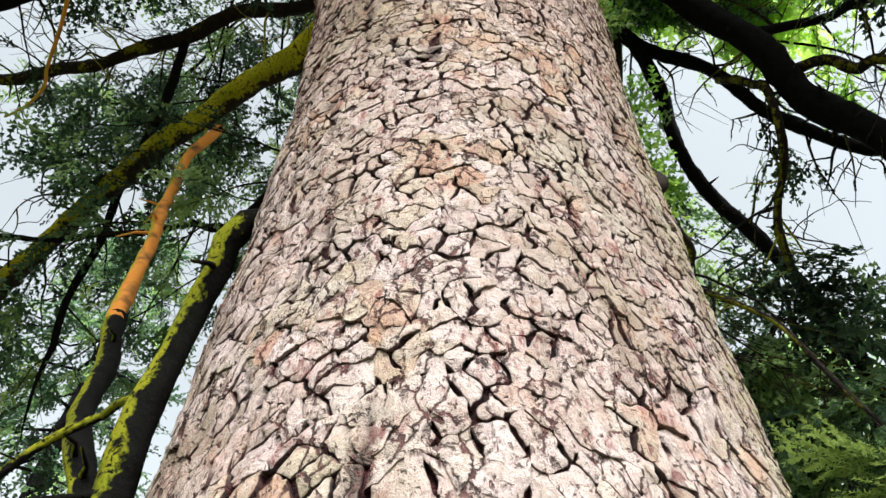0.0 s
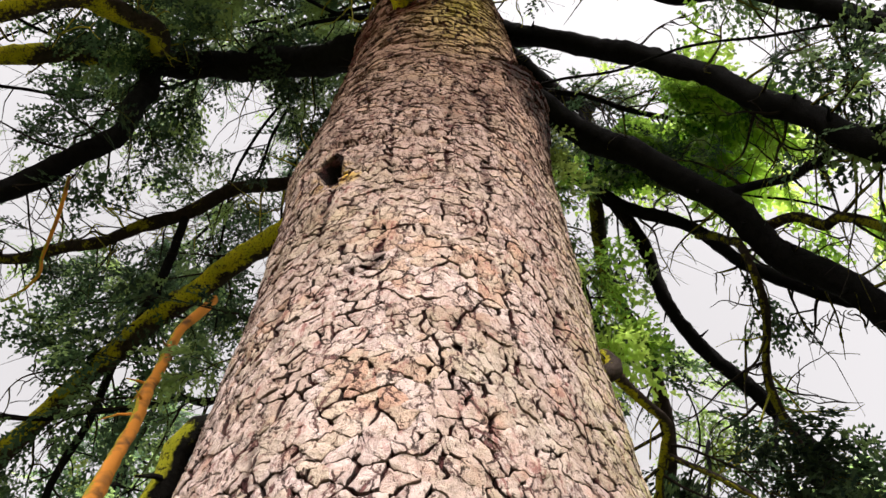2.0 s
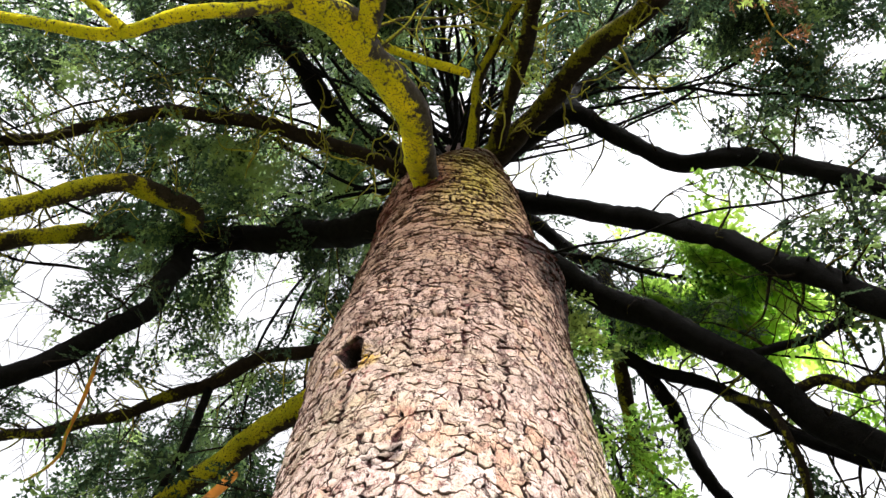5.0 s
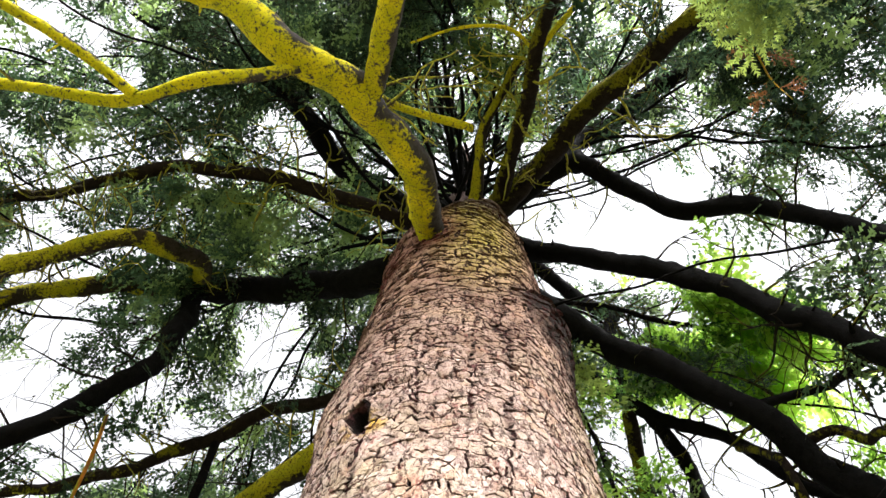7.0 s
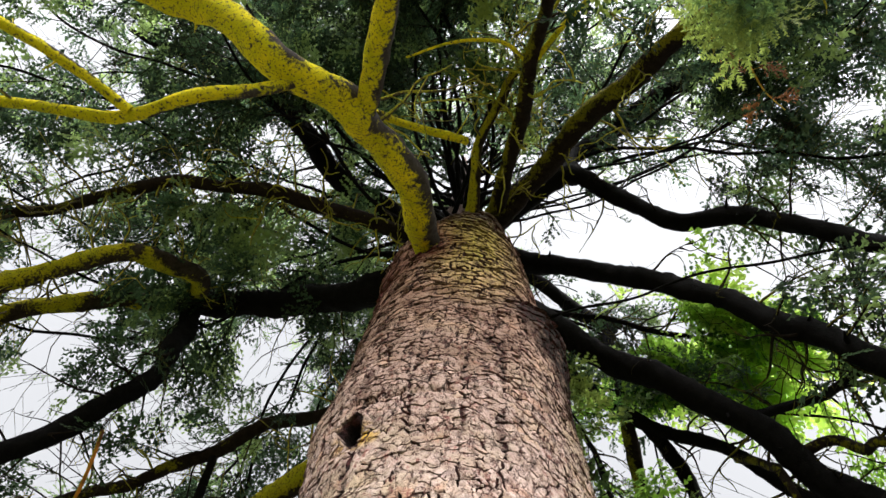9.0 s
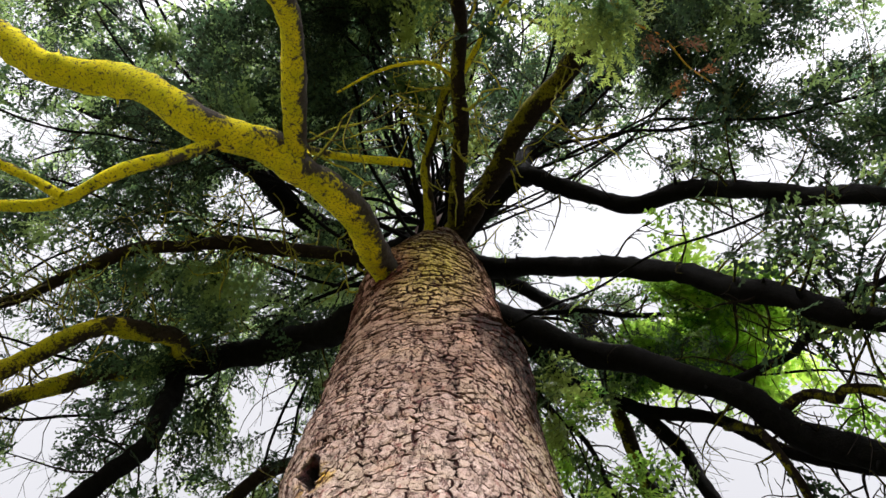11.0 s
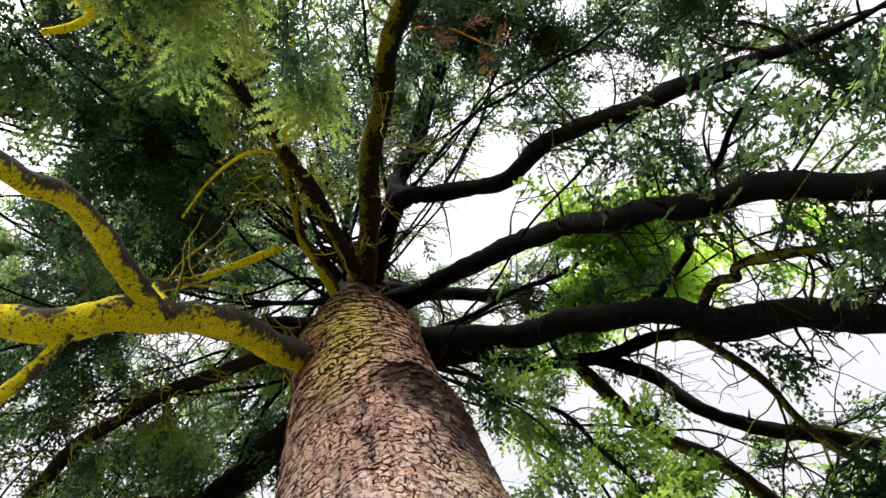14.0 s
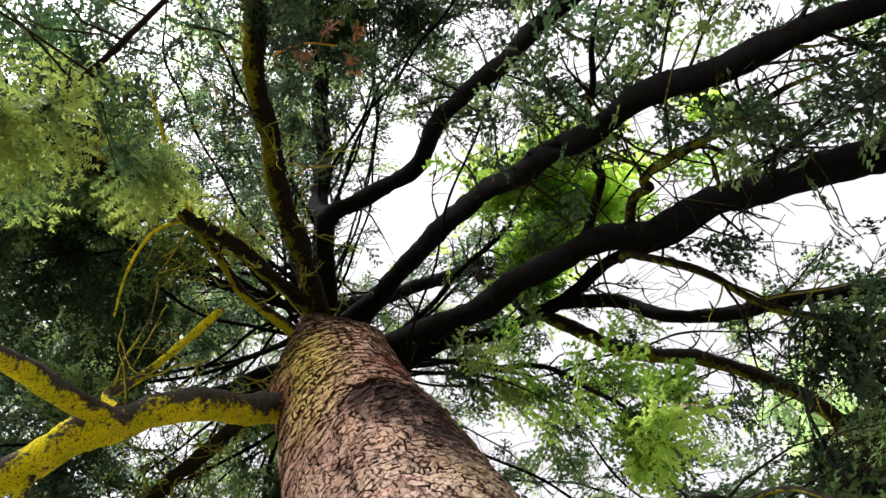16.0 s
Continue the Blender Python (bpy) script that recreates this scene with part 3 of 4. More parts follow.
def build_bark_plates():
    layers = [plate_layer(bark_outlines(0.0245, 0.049, 1.42, 4.39, 21, 5), 0.0245, 0.049, 6, 0.0082, 0.0122, 0.0048, 0.30),
              plate_layer(bark_outlines(0.0220, 0.100, 4.00, 7.70, 22, 7), 0.0220, 0.100, 8, 0.0060, 0.0185, 0.0080, 0.40),
              plate_layer(bark_outlines(0.0200, 0.040, 1.60, 4.5, 16, 9, 0.15), 0.0200, 0.040, 10, 0.0085, 0.0130, 0.0026, 0.04)]
    single = 0
    for v, f, fis, tint, mid in layers:
        m = v.shape[1]
        # the plates that the path passes nearest are pieces of their own, the rest one mesh
        deg = np.degrees(mid[:, 0] / 0.46)
        own = np.where((mid[:, 1] > 1.9) & (mid[:, 1] < 2.45) & (deg > -140) & (deg < -52))[0][:300 - single]
        single += len(own)
        for p in own:
            base = v[p].mean(0)
            ob = mesh_object("bark_plate", v[p] - base, f, BARK, trunk, attrs=[("fissure", fis[p]), ("plate", np.full(m, tint[p]))])
            ob.location = base
        rest = np.setdiff1d(np.arange(len(v)), own)
        ff = (f[None] + (np.arange(len(rest)) * m)[:, None, None]).reshape(-1, 3)
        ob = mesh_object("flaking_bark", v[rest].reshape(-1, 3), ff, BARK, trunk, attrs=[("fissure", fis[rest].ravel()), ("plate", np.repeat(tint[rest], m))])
        tagged(ob, kind="stuff")


# ---- the spruce: limbs, twigs and needles ----
def thin_tubes(pts, radii, sides):
    """Many short tubes at once. pts (n, k, 3), radii (n, k): vertices and triangles."""
    n, k = pts.shape[:2]
    d = pts[:, -1] - pts[:, 0]
    s = np.cross(d, (0.31, 0.17, 0.93))
    s /= np.linalg.norm(s, axis=1, keepdims=True) + 1e-9
    u = np.cross(d, s)
    u /= np.linalg.norm(u, axis=1, keepdims=True) + 1e-9
    a = np.arange(sides) * 2 * np.pi / sides
    ring = np.cos(a)[:, None] * s[:, None] + np.sin(a)[:, None] * u[:, None]
    v = pts[:, :, None] + radii[:, :, None, None] * ring[:, None]
    i, j = np.meshgrid(np.arange(k - 1), np.arange(sides), indexing="ij")
    p, q = (i * sides + j).ravel(), (i * sides + (j + 1) % sides).ravel()
    f = np.vstack([np.stack([p, q, q + sides], 1), np.stack([p, q + sides, p + sides], 1)])
    return v.reshape(-1, 3), (f[None] + (np.arange(n) * k * sides)[:, None, None]).reshape(-1, 3)


def make_twigs(line, radius, rng, start, every, reach, droop, density, twig_mat, tone, needle_mat, limb, bare=0.0, size=1.0):
    """Side twigs along a limb, hanging a little, with their sprays: two meshes under the limb."""
    d = np.r_[0, np.cumsum(np.linalg.norm(np.diff(line, axis=0), axis=1))]
    n = max(4, int(d[-1] * (1 - start) / every))
    place = d[-1] * (start + (0.99 - start) * (np.arange(n) + rng.uniform(-0.4, 0.4, n)) / n)
    k = np.clip(np.searchsorted(d, place), 1, len(line) - 1)
    t = unit(line[k] - line[k - 1])
    flat = unit(np.cross(t, (0, 0, 1.0)))
    side = np.where(np.arange(n) % 2, 1.0, -1.0)[:, None]
    long = reach * (0.35 + 0.9 * np.sin(np.pi * np.minimum(1, 0.18 + 0.75 * place / d[-1]))) * rng.uniform(0.45, 1.25, n)
    way = unit(t * rng.uniform(0.25, 0.95, (n, 1)) + side * flat * rng.uniform(0.5, 1.0, (n, 1)) + np.array([0, 0, 1.0]) * rng.uniform(-0.5, 0.25, (n, 1)))
    m = 6
    pts = [line[k]]
    for i in range(m):
        way = unit(way + np.array([0, 0, -droop / m]) + rng.normal(0, 0.15, (n, 3)))
        pts.append(pts[-1] + way * long[:, None] / m)
    pts = np.stack(pts, 1)
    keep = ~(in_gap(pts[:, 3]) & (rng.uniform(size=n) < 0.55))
    pts, long, k = pts[keep], long[keep], k[keep]
    n = len(pts)
    if not n:
        return
    r0 = np.minimum(radius[k] * 0.45, 0.004 + 0.007 * long)
    v1, f1 = thin_tubes(pts, r0[:, None] * np.linspace(1, 0.25, m + 1), 4)
    # side shoots on the twigs
    i = np.repeat(np.arange(n), 2 * (m - 1))
    j = np.tile(np.repeat(np.arange(2, m + 1), 2), n)
    w = np.tile([1.0, -1.0], n * (m - 1))[:, None]
    keep = rng.uniform(size=len(i)) < 0.8 * min(1, density)
    i, j, w = i[keep], j[keep], w[keep]
    f = unit(pts[i, j] - pts[i, j - 1])
    e = unit(np.cross(f, (0, 0, 1.0)))
    way2 = unit(f * 0.8 + w * e * rng.uniform(0.5, 1.0, (len(i), 1)) + np.array([0, 0, 1.0]) * rng.uniform(-0.45, 0.05, (len(i), 1)))
    l2 = (long[i] * rng.uniform(0.18, 0.42, len(i)))[:, None]
    o = pts[i, j]
    tip = o + way2 * l2 + np.array([0, 0, -0.1]) * l2
    v2, f2 = thin_tubes(np.stack([o, tip], 1), np.tile([0.0028, 0.0012], (len(i), 1)), 3)
    tagged(mesh_object("brushwood", np.vstack([v1, v2]), np.vstack([f1, f2 + len(v1)]), twig_mat, limb), kind="stuff")
    if bare >= 1:
        return
    at, along = [pts[:, 1:].reshape(-1, 3)], [(pts[:, 1:] - pts[:, :-1]).reshape(-1, 3)]
    count = np.clip((l2[:, 0] / 0.10).astype(int) + 1, 1, 4)
    for c in range(4):
        pick = count > c
        u = ((c + 0.6) / count[pick])[:, None]
        at.append(o[pick] * (1 - u) + tip[pick] * u)
        along.append(way2[pick] + rng.normal(0, 0.40, (pick.sum(), 3)) + np.array([0, 0, -0.2]))
    at, along = np.vstack(at), np.vstack(along)
    clump = lattice_noise(at[:, 0] * 2.1 + at[:, 2] * 1.2, at[:, 1] * 2.1 - at[:, 2] * 0.9, 37) + 0.6 * lattice_noise(at[:, 0] * 5.0 - at[:, 2] * 1.5, at[:, 1] * 5.0 + at[:, 2] * 2.4, 38)
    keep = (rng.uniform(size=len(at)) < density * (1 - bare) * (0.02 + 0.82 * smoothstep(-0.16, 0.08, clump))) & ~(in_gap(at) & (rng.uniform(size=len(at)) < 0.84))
    at, along = at[keep], along[keep]
    n = len(at)
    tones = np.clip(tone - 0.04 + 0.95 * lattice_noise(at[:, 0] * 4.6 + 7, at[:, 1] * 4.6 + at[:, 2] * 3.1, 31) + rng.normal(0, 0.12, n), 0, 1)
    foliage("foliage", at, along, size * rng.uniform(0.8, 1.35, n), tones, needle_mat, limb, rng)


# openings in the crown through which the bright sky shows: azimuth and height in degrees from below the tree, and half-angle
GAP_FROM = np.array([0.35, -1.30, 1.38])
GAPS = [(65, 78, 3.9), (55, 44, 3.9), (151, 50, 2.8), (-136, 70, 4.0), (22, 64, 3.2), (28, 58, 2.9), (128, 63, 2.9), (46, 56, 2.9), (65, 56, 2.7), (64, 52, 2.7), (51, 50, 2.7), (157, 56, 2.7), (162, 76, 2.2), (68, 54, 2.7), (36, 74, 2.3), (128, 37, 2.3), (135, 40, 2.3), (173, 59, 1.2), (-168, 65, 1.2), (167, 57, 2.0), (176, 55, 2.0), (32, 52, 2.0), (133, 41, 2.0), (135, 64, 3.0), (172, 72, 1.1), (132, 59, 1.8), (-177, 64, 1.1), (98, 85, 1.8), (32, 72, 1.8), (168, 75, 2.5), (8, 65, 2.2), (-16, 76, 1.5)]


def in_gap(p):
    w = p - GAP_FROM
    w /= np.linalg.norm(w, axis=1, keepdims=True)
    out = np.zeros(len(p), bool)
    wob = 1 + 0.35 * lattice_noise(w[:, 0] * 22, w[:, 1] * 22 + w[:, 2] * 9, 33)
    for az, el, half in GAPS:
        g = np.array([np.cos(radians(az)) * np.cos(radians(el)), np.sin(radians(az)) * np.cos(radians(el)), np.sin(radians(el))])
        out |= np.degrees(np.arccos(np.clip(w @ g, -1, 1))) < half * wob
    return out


def crooked(line, radius, rng, per_metre, mat, limb_ob):
    """Bare, crooked branchlets along a limb, each forking once or twice."""
    d = np.r_[0, np.cumsum(np.linalg.norm(np.diff(line, axis=0), axis=1))]
    gather = Gather()
    end = 0.0036 if mat is TWIG_MOSSY else 0.0018
    for c in range(int(d[-1] * per_metre)):
        k = int(rng.uniform(0.06, 0.95) * (len(line) - 1))
        t = unit(line[min(k + 1, len(line) - 1)] - line[max(k - 1, 0)])
        way = unit(rng.normal(0, 1, 3) + 0.5 * t)
        stack = [(line[k], unit(way - t * (way @ t) * 0.6), rng.uniform(0.22, 0.75), min(0.011, radius[k] * 0.4), 0)]
        while stack:
            p, w, long, r0, depth = stack.pop()
            m = 8
            pts = [p]
            bend = rng.normal(0, 0.10, 3)
            for i in range(m):
                w = unit(w + bend / 2 + rng.normal(0, 0.21, 3) + np.array([0, 0, -0.05]))
                pts.append(pts[-1] + w * long / m)
            pts = np.array(pts)
            gather.add(*tube(spline(pts, 0.055), np.linspace(r0, end, len(spline(pts, 0.055))), 5))
            if depth < 2:
                for i in rng.integers(2, m, rng.integers(1, 4 - depth)):
                    stack.append((pts[i], unit(pts[i] - pts[i - 1] + rng.normal(0, 0.6, 3)), long * rng.uniform(0.3, 0.6), r0 * 0.55, depth + 1))
    ob = gather.build("bare_brushwood", mat, limb_ob)
    if ob:
        tagged(ob, kind="stuff")


def limb(points, r0, r1, mat=None, rooted=True, more=0.0, leafy=1.0, start=0.35, every=0.11, reach=0.55, droop=0.5, tone=0.35,
         needle=None, twig=None, bare=0.0, label="", seed=0, size=1.0, sides=12, sprigs=0, sprig_mat=None):
    """One limb from its course, with twigs and needles. rooted: it is carried on into the trunk. more: metres by which it goes on past its last point, drooping."""
    rng = np.random.default_rng(1000 + seed)
    p = np.array(points, float)
    if rooted:
        first = p[0]
        flat = first[:2] / (np.hypot(*first[:2]) + 1e-9)
        slope = (p[1] - p[0]) / np.linalg.norm(p[1] - p[0])
        rho = np.hypot(*first[:2])
        lead = []
        if rho > 0.62:
            lead.append([*(flat * 0.46), first[2] - 0.35 * slope[2] * (rho - 0.46) + 0.05])
        lead.insert(0, [*(flat * min(0.22, 0.6 * np.interp(first[2], PROFILE_Z, PROFILE_R))), (lead[0][2] if lead else first[2]) + 0.06])
        p = np.vstack([lead, p])
    if more:
        w = (p[-1] - p[-2]) / np.linalg.norm(p[-1] - p[-2])
        ext = [p[-1]]
        for k in range(4):
            w = w + np.array([0, 0, -0.10]) + rng.normal(0, 0.10, 3)
            w /= np.linalg.norm(w)
            ext.append(ext[-1] + w * more / 4)
        p = np.vstack([p, ext[1:]])
    line = spline(p, 0.045)
    n = len(line)
    u = np.linspace(0, 1, n)
    d = np.r_[0, np.cumsum(np.linalg.norm(np.diff(line, axis=0), axis=1))]
    line = line + 0.012 * np.stack([np.sin(7 * d + seed), np.sin(8.3 * d + 2 * seed), np.sin(9.7 * d + 3 * seed)], 1) * np.minimum(1, d / 0.5)[:, None]
    r = r0 + (r1 - r0) * u
    if more:
        r = r * np.where(u > 0.8, 1 - 0.8 * (u - 0.8) / 0.2, 1)
    if rooted:
        r = r * (1 + 0.38 * np.exp(-((d / 0.42) ** 2)))
    gather = Gather()
    gather.add(*tube(line, r, sides, 0.10, rng))
    # short dead stubs and knots
    t, s, up = frames_along(line)
    for k in range(int(d[-1] / 0.45)):
        i = rng.integers(6, n - 2)
        a = rng.uniform(0, 6.28)
        way = s[i] * np.cos(a) + up[i] * np.sin(a) + 0.4 * t[i]
        l2 = rng.uniform(0.04, 0.16)
        q = line[i] + way * np.array([[0.0], [0.5], [1.0]]) * l2 + rng.normal(0, 0.006, (3, 3))
        gather.add(*tube(q, [r[i] * 0.32, r[i] * 0.2, 0.003], 5))
    ob = gather.build("limb", mat or SHADED_LIMB, tree, label)
    if leafy > 0:
        make_twigs(line, r, rng, start, every, reach, droop, leafy, twig or TWIG, tone, needle or NEEDLES, ob, bare, size)
    if sprigs:
        crooked(line, r, rng, sprigs, sprig_mat or TWIG_MOSSY, ob)
    return ob, line, r


NEAR_MESHES = {}


def near_sprays(limb_ob, line, count, start, spread, mat, tone, seed, lift=(0, 0, 0)):
    """Single needled sprays in tufts round the end of a branch near the path, each a piece of its own."""
    rng = np.random.default_rng(seed)
    tufts = max(2, count // 8)
    c = rng.integers(int(len(line) * start), len(line), tufts)
    t = unit(np.gradient(line, axis=0))
    flat = unit(np.cross(t[c], (0, 0, 1.0)))
    out = flat * rng.normal(0, 1, (tufts, 1)) + t[c] * rng.uniform(-0.1, 0.7, (tufts, 1)) + np.array([0, 0, 1.0]) * rng.normal(-0.25, 0.35, (tufts, 1))
    centre = line[c] + out * spread + np.array(lift)
    light = np.clip(tone + rng.normal(0, 0.33, tufts), 0.05, 1)
    own = rng.integers(0, tufts, count)
    i = c[own]
    way = unit(unit(out[own]) * 0.8 + rng.normal(0, 0.55, (count, 3)))
    at = centre[own] + rng.normal(0, 0.025, (count, 3))
    axes = spray_frames(at, way, rng, 0.4)
    for k in range(count):
        shade = round(3 * light[own[k]]) / 3
        key = (mat.name, shade, k % len(NEAR_SPRAYS))
        if key not in NEAR_MESHES:
            tri = NEAR_SPRAYS[k % len(NEAR_SPRAYS)]
            tip = np.linalg.norm(tri.reshape(-1, 3), axis=1) / 0.15
            # tone climbs from base to tip: shade inside the tufts is in the colour
            ob = mesh_object("needle_spray", tri.reshape(-1, 3), np.arange(len(tri) * 3).reshape(-1, 3), mat, None, smooth=False, attrs=[("tone", np.clip(shade - 0.45 + 0.75 * tip + np.repeat(rng.normal(0, 0.1, len(tri)), 3), 0, 1))])
            NEAR_MESHES[key] = ob.data
            bpy.data.objects.remove(ob)
        ob = new("needle_spray", NEAR_MESHES[key])
        ob.parent = limb_ob
        ob.matrix_basis = Matrix.LocRotScale(Vector(at[k]), Matrix(axes[k].tolist()).to_quaternion(), Vector((1, 1, 1)) * rng.uniform(0.7, 1.2))
    # the twigs that carry them
    sag = rng.normal(0, 0.03, (2, tufts, 3))
    v, f = thin_tubes(np.stack([line[c], 0.65 * line[c] + 0.35 * centre + sag[0], 0.3 * line[c] + 0.7 * centre + sag[1], centre + 0.08 * unit(out)], 1), np.tile([0.0046, 0.0038, 0.0030, 0.0016], (tufts, 1)), 5)
    tagged(mesh_object("brushwood", v, f, TWIG, limb_ob), kind="stuff")


MOSS_LABEL, DARK_LABEL = "limb clad in bright yellow moss", "dark limb of rough bark"
# the moss-clad limb over the path, and its arms
limb([(-0.15, -0.49, 5.43), (-0.14, -0.66, 5.19), (-0.16, -0.85, 5.03), (-0.24, -1.02, 4.92), (-0.32, -1.18, 4.81), (-0.38, -1.33, 4.67)], 0.070, 0.088, YELLOW_LIMB, leafy=0, label=MOSS_LABEL, seed=1, sprigs=1)
limb([(-0.35, -1.28, 4.71), (-0.58, -1.46, 4.54), (-0.80, -1.66, 4.60), (-1.06, -1.80, 4.72), (-1.34, -1.96, 4.76), (-1.58, -2.16, 4.85)], 0.082, 0.064, YELLOW_LIMB, False, 1.5, 0.6, 0.6, label=MOSS_LABEL, seed=2, sprigs=1)
limb([(-0.33, -1.25, 4.74), (-0.23, -1.46, 4.53), (-0.16, -1.65, 4.38), (-0.10, -1.82, 4.19), (-0.08, -1.91, 3.96), (-0.06, -2.05, 3.74)], 0.054, 0.037, YELLOW_LIMB, False, 0.8, 0.5, 0.75, label=MOSS_LABEL, seed=3)
limb([(-0.56, -1.43, 4.55), (-0.72, -1.39, 4.39), (-0.99, -1.38, 4.30), (-1.28, -1.34, 4.30), (-1.56, -1.38, 4.33), (-1.86, -1.45, 4.39)], 0.030, 0.019, YELLOW_LIMB, False, 1.0, 0.5, 0.5, label=MOSS_LABEL, twig=TWIG_MOSSY, seed=4, sprigs=2)
limb([(-0.29, -1.24, 4.79), (-0.38, -1.33, 5.13), (-0.43, -1.30, 5.43), (-0.38, -1.22, 5.73), (-0.16, -1.12, 5.91), (0.14, -1.00, 5.93)], 0.027, 0.025, YELLOW_LIMB, False, 0, 0, label=MOSS_LABEL, seed=5, sprigs=2)
limb([(0.11, -0.42, 6.48), (0.14, -0.59, 6.50), (0.18, -0.76, 6.52), (0.21, -0.92, 6.55), (0.28, -1.08, 6.58), (0.36, -1.23, 6.50)], 0.042, 0.026, MOSSY_LIMB, True, 0.6, 1.7, 0.50, 0.05, 0.34, size=1.0, tone=0.9, twig=TWIG_MOSSY, label="mossy limb with pale green sprays", needle=FRESH, seed=6, sprigs=3)
# limbs on the shaded side with the fork
limb([(-0.59, 0.13, 6.72), (-0.99, 0.24, 6.97), (-1.40, 0.32, 7.19), (-1.84, 0.37, 7.37), (-2.29, 0.37, 7.51), (-2.60, 0.33, 7.63)], 0.125, 0.115, SHADED_LIMB, True, 0, 0.6, 0.3, label=DARK_LABEL, seed=7, sprigs=2, sprig_mat=TWIG)
limb([(-2.50, 0.30, 7.62), (-2.27, 0.18, 7.28), (-2.12, -0.03, 6.86), (-2.31, -0.31, 6.52), (-2.73, -0.34, 6.28), (-3.18, -0.25, 6.06)], 0.080, 0.060, OLIVE_LIMB, False, 1.2, 0.7, 0.5, twig=TWIG_MOSSY, label="crooked limb with yellow moss", seed=8, sprigs=5)
limb([(-2.50, 0.36, 7.62), (-2.75, 0.30, 7.44), (-2.96, 0.21, 7.24), (-3.21, 0.16, 7.07), (-3.47, 0.14, 6.92), (-3.74, 0.17, 6.77)], 0.085, 0.065, OLIVE_LIMB, False, 1.2, 0.7, 0.4, twig=TWIG_MOSSY, label="limb with patches of yellow moss", seed=9, sprigs=5)
limb([(-2.52, 0.37, 7.62), (-2.36, 0.42, 7.15), (-2.25, 0.43, 6.62), (-2.24, 0.50, 6.09), (-2.45, 0.54, 5.59), (-2.74, 0.55, 5.13)], 0.085, 0.055, SHADED_LIMB, False, 1.4, 0.55, 0.25, label=DARK_LABEL, seed=10, sprigs=2, sprig_mat=TWIG)
limb([(-0.98, 0.97, 6.50), (-1.54, 1.06, 6.40), (-2.08, 1.24, 6.28), (-2.63, 1.39, 6.22), (-3.19, 1.52, 6.25), (-3.76, 1.62, 6.31)], 0.060, 0.038, FAINT_LIMB, True, 1.0, 0.8, 0.3, label="dark limb with a mossy upper edge", seed=11, sprigs=4)
limb([(-0.90, 0.86, 5.49), (-1.34, 1.16, 5.44), (-1.79, 1.44, 5.38), (-2.21, 1.73, 5.24), (-2.61, 2.01, 5.03), (-2.98, 2.29, 4.77)], 0.085, 0.060, MOSSY_LIMB, True, 1.2, 0.55, 0.3, label="thick limb with tufts of moss", seed=12, sprigs=2, sprig_mat=TWIG)
limb([(-1.50, 1.39, 5.38), (-1.52, 1.30, 5.00), (-1.53, 1.27, 4.67), (-1.50, 1.21, 4.30), (-1.39, 1.10, 3.97), (-1.33, 0.99, 3.62), (-1.23, 0.84, 3.30), (-1.12, 0.68, 3.00)], 0.030, 0.031, DEAD_WOOD, False, 0, 0, label="barkless orange broken branch, hanging", seed=13)
limb([(-1.14, 0.71, 3.05), (-1.01, 0.53, 2.72), (-0.88, 0.37, 2.40), (-0.75, 0.22, 2.12)], 0.034, 0.026, DARK_MOSSY_LIMB, False, 0.5, 0, label="lower end of the broken branch, still in mossy bark", seed=18)
limb([(-0.46, -0.10, 2.58), (-0.50, -0.06, 2.47), (-0.53, -0.04, 2.35), (-0.55, -0.04, 2.23), (-0.57, -0.03, 2.11), (-0.57, -0.01, 2.00)], 0.022, 0.036, DARK_MOSSY_LIMB, True, 0.6, 0, label="dead mossy limb hanging by the trunk", seed=14)
limb([(-0.59, -0.03, 2.17), (-0.63, 0.01, 2.19), (-0.67, 0.05, 2.19), (-0.73, 0.06, 2.16), (-0.78, 0.07, 2.13), (-0.82, 0.07, 2.08)], 0.009, 0.007, DARK_MOSSY_LIMB, False, 0.5, 0, label="thin mossy stick", seed=15, sides=7)
limb([(-1.21, 1.52, 4.62), (-1.54, 1.64, 4.69), (-1.87, 1.76, 4.76), (-2.20, 1.87, 4.83), (-2.55, 1.93, 4.87), (-2.90, 1.95, 4.88)], 0.024, 0.016, SHADED_LIMB, True, 0.9, 0.6, 0.2, label=DARK_LABEL, seed=16)
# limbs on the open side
limb([(0.42, 0.13, 7.44), (1.04, 0.10, 6.72), (1.53, 0.05, 5.91), (1.83, 0.04, 5.01), (2.17, 0.06, 4.12), (2.52, 0.23, 3.25)], 0.085, 0.048, SHADED_LIMB, True, 0.8, 0.7, 0.45, label=DARK_LABEL, seed=17, sprigs=2, sprig_mat=TWIG)
limb([(0.53, 0.48, 8.55), (0.84, 0.70, 8.35), (1.10, 0.88, 8.06), (1.29, 0.88, 7.68), (1.23, 0.78, 7.28), (1.15, 0.82, 6.87)], 0.080, 0.045, SHADED_LIMB, True, 0.8, 0.8, 0.4, label=DARK_LABEL, seed=18)
limb([(0.46, 0.21, 6.18), (0.96, 0.44, 5.77), (1.46, 0.55, 5.30), (1.79, 0.69, 4.71), (2.03, 0.67, 4.06), (2.18, 0.64, 3.38)], 0.092, 0.060, SHADED_LIMB, True, 0.9, 0.5, 0.6, label=DARK_LABEL, seed=19, sprigs=3, sprig_mat=TWIG)
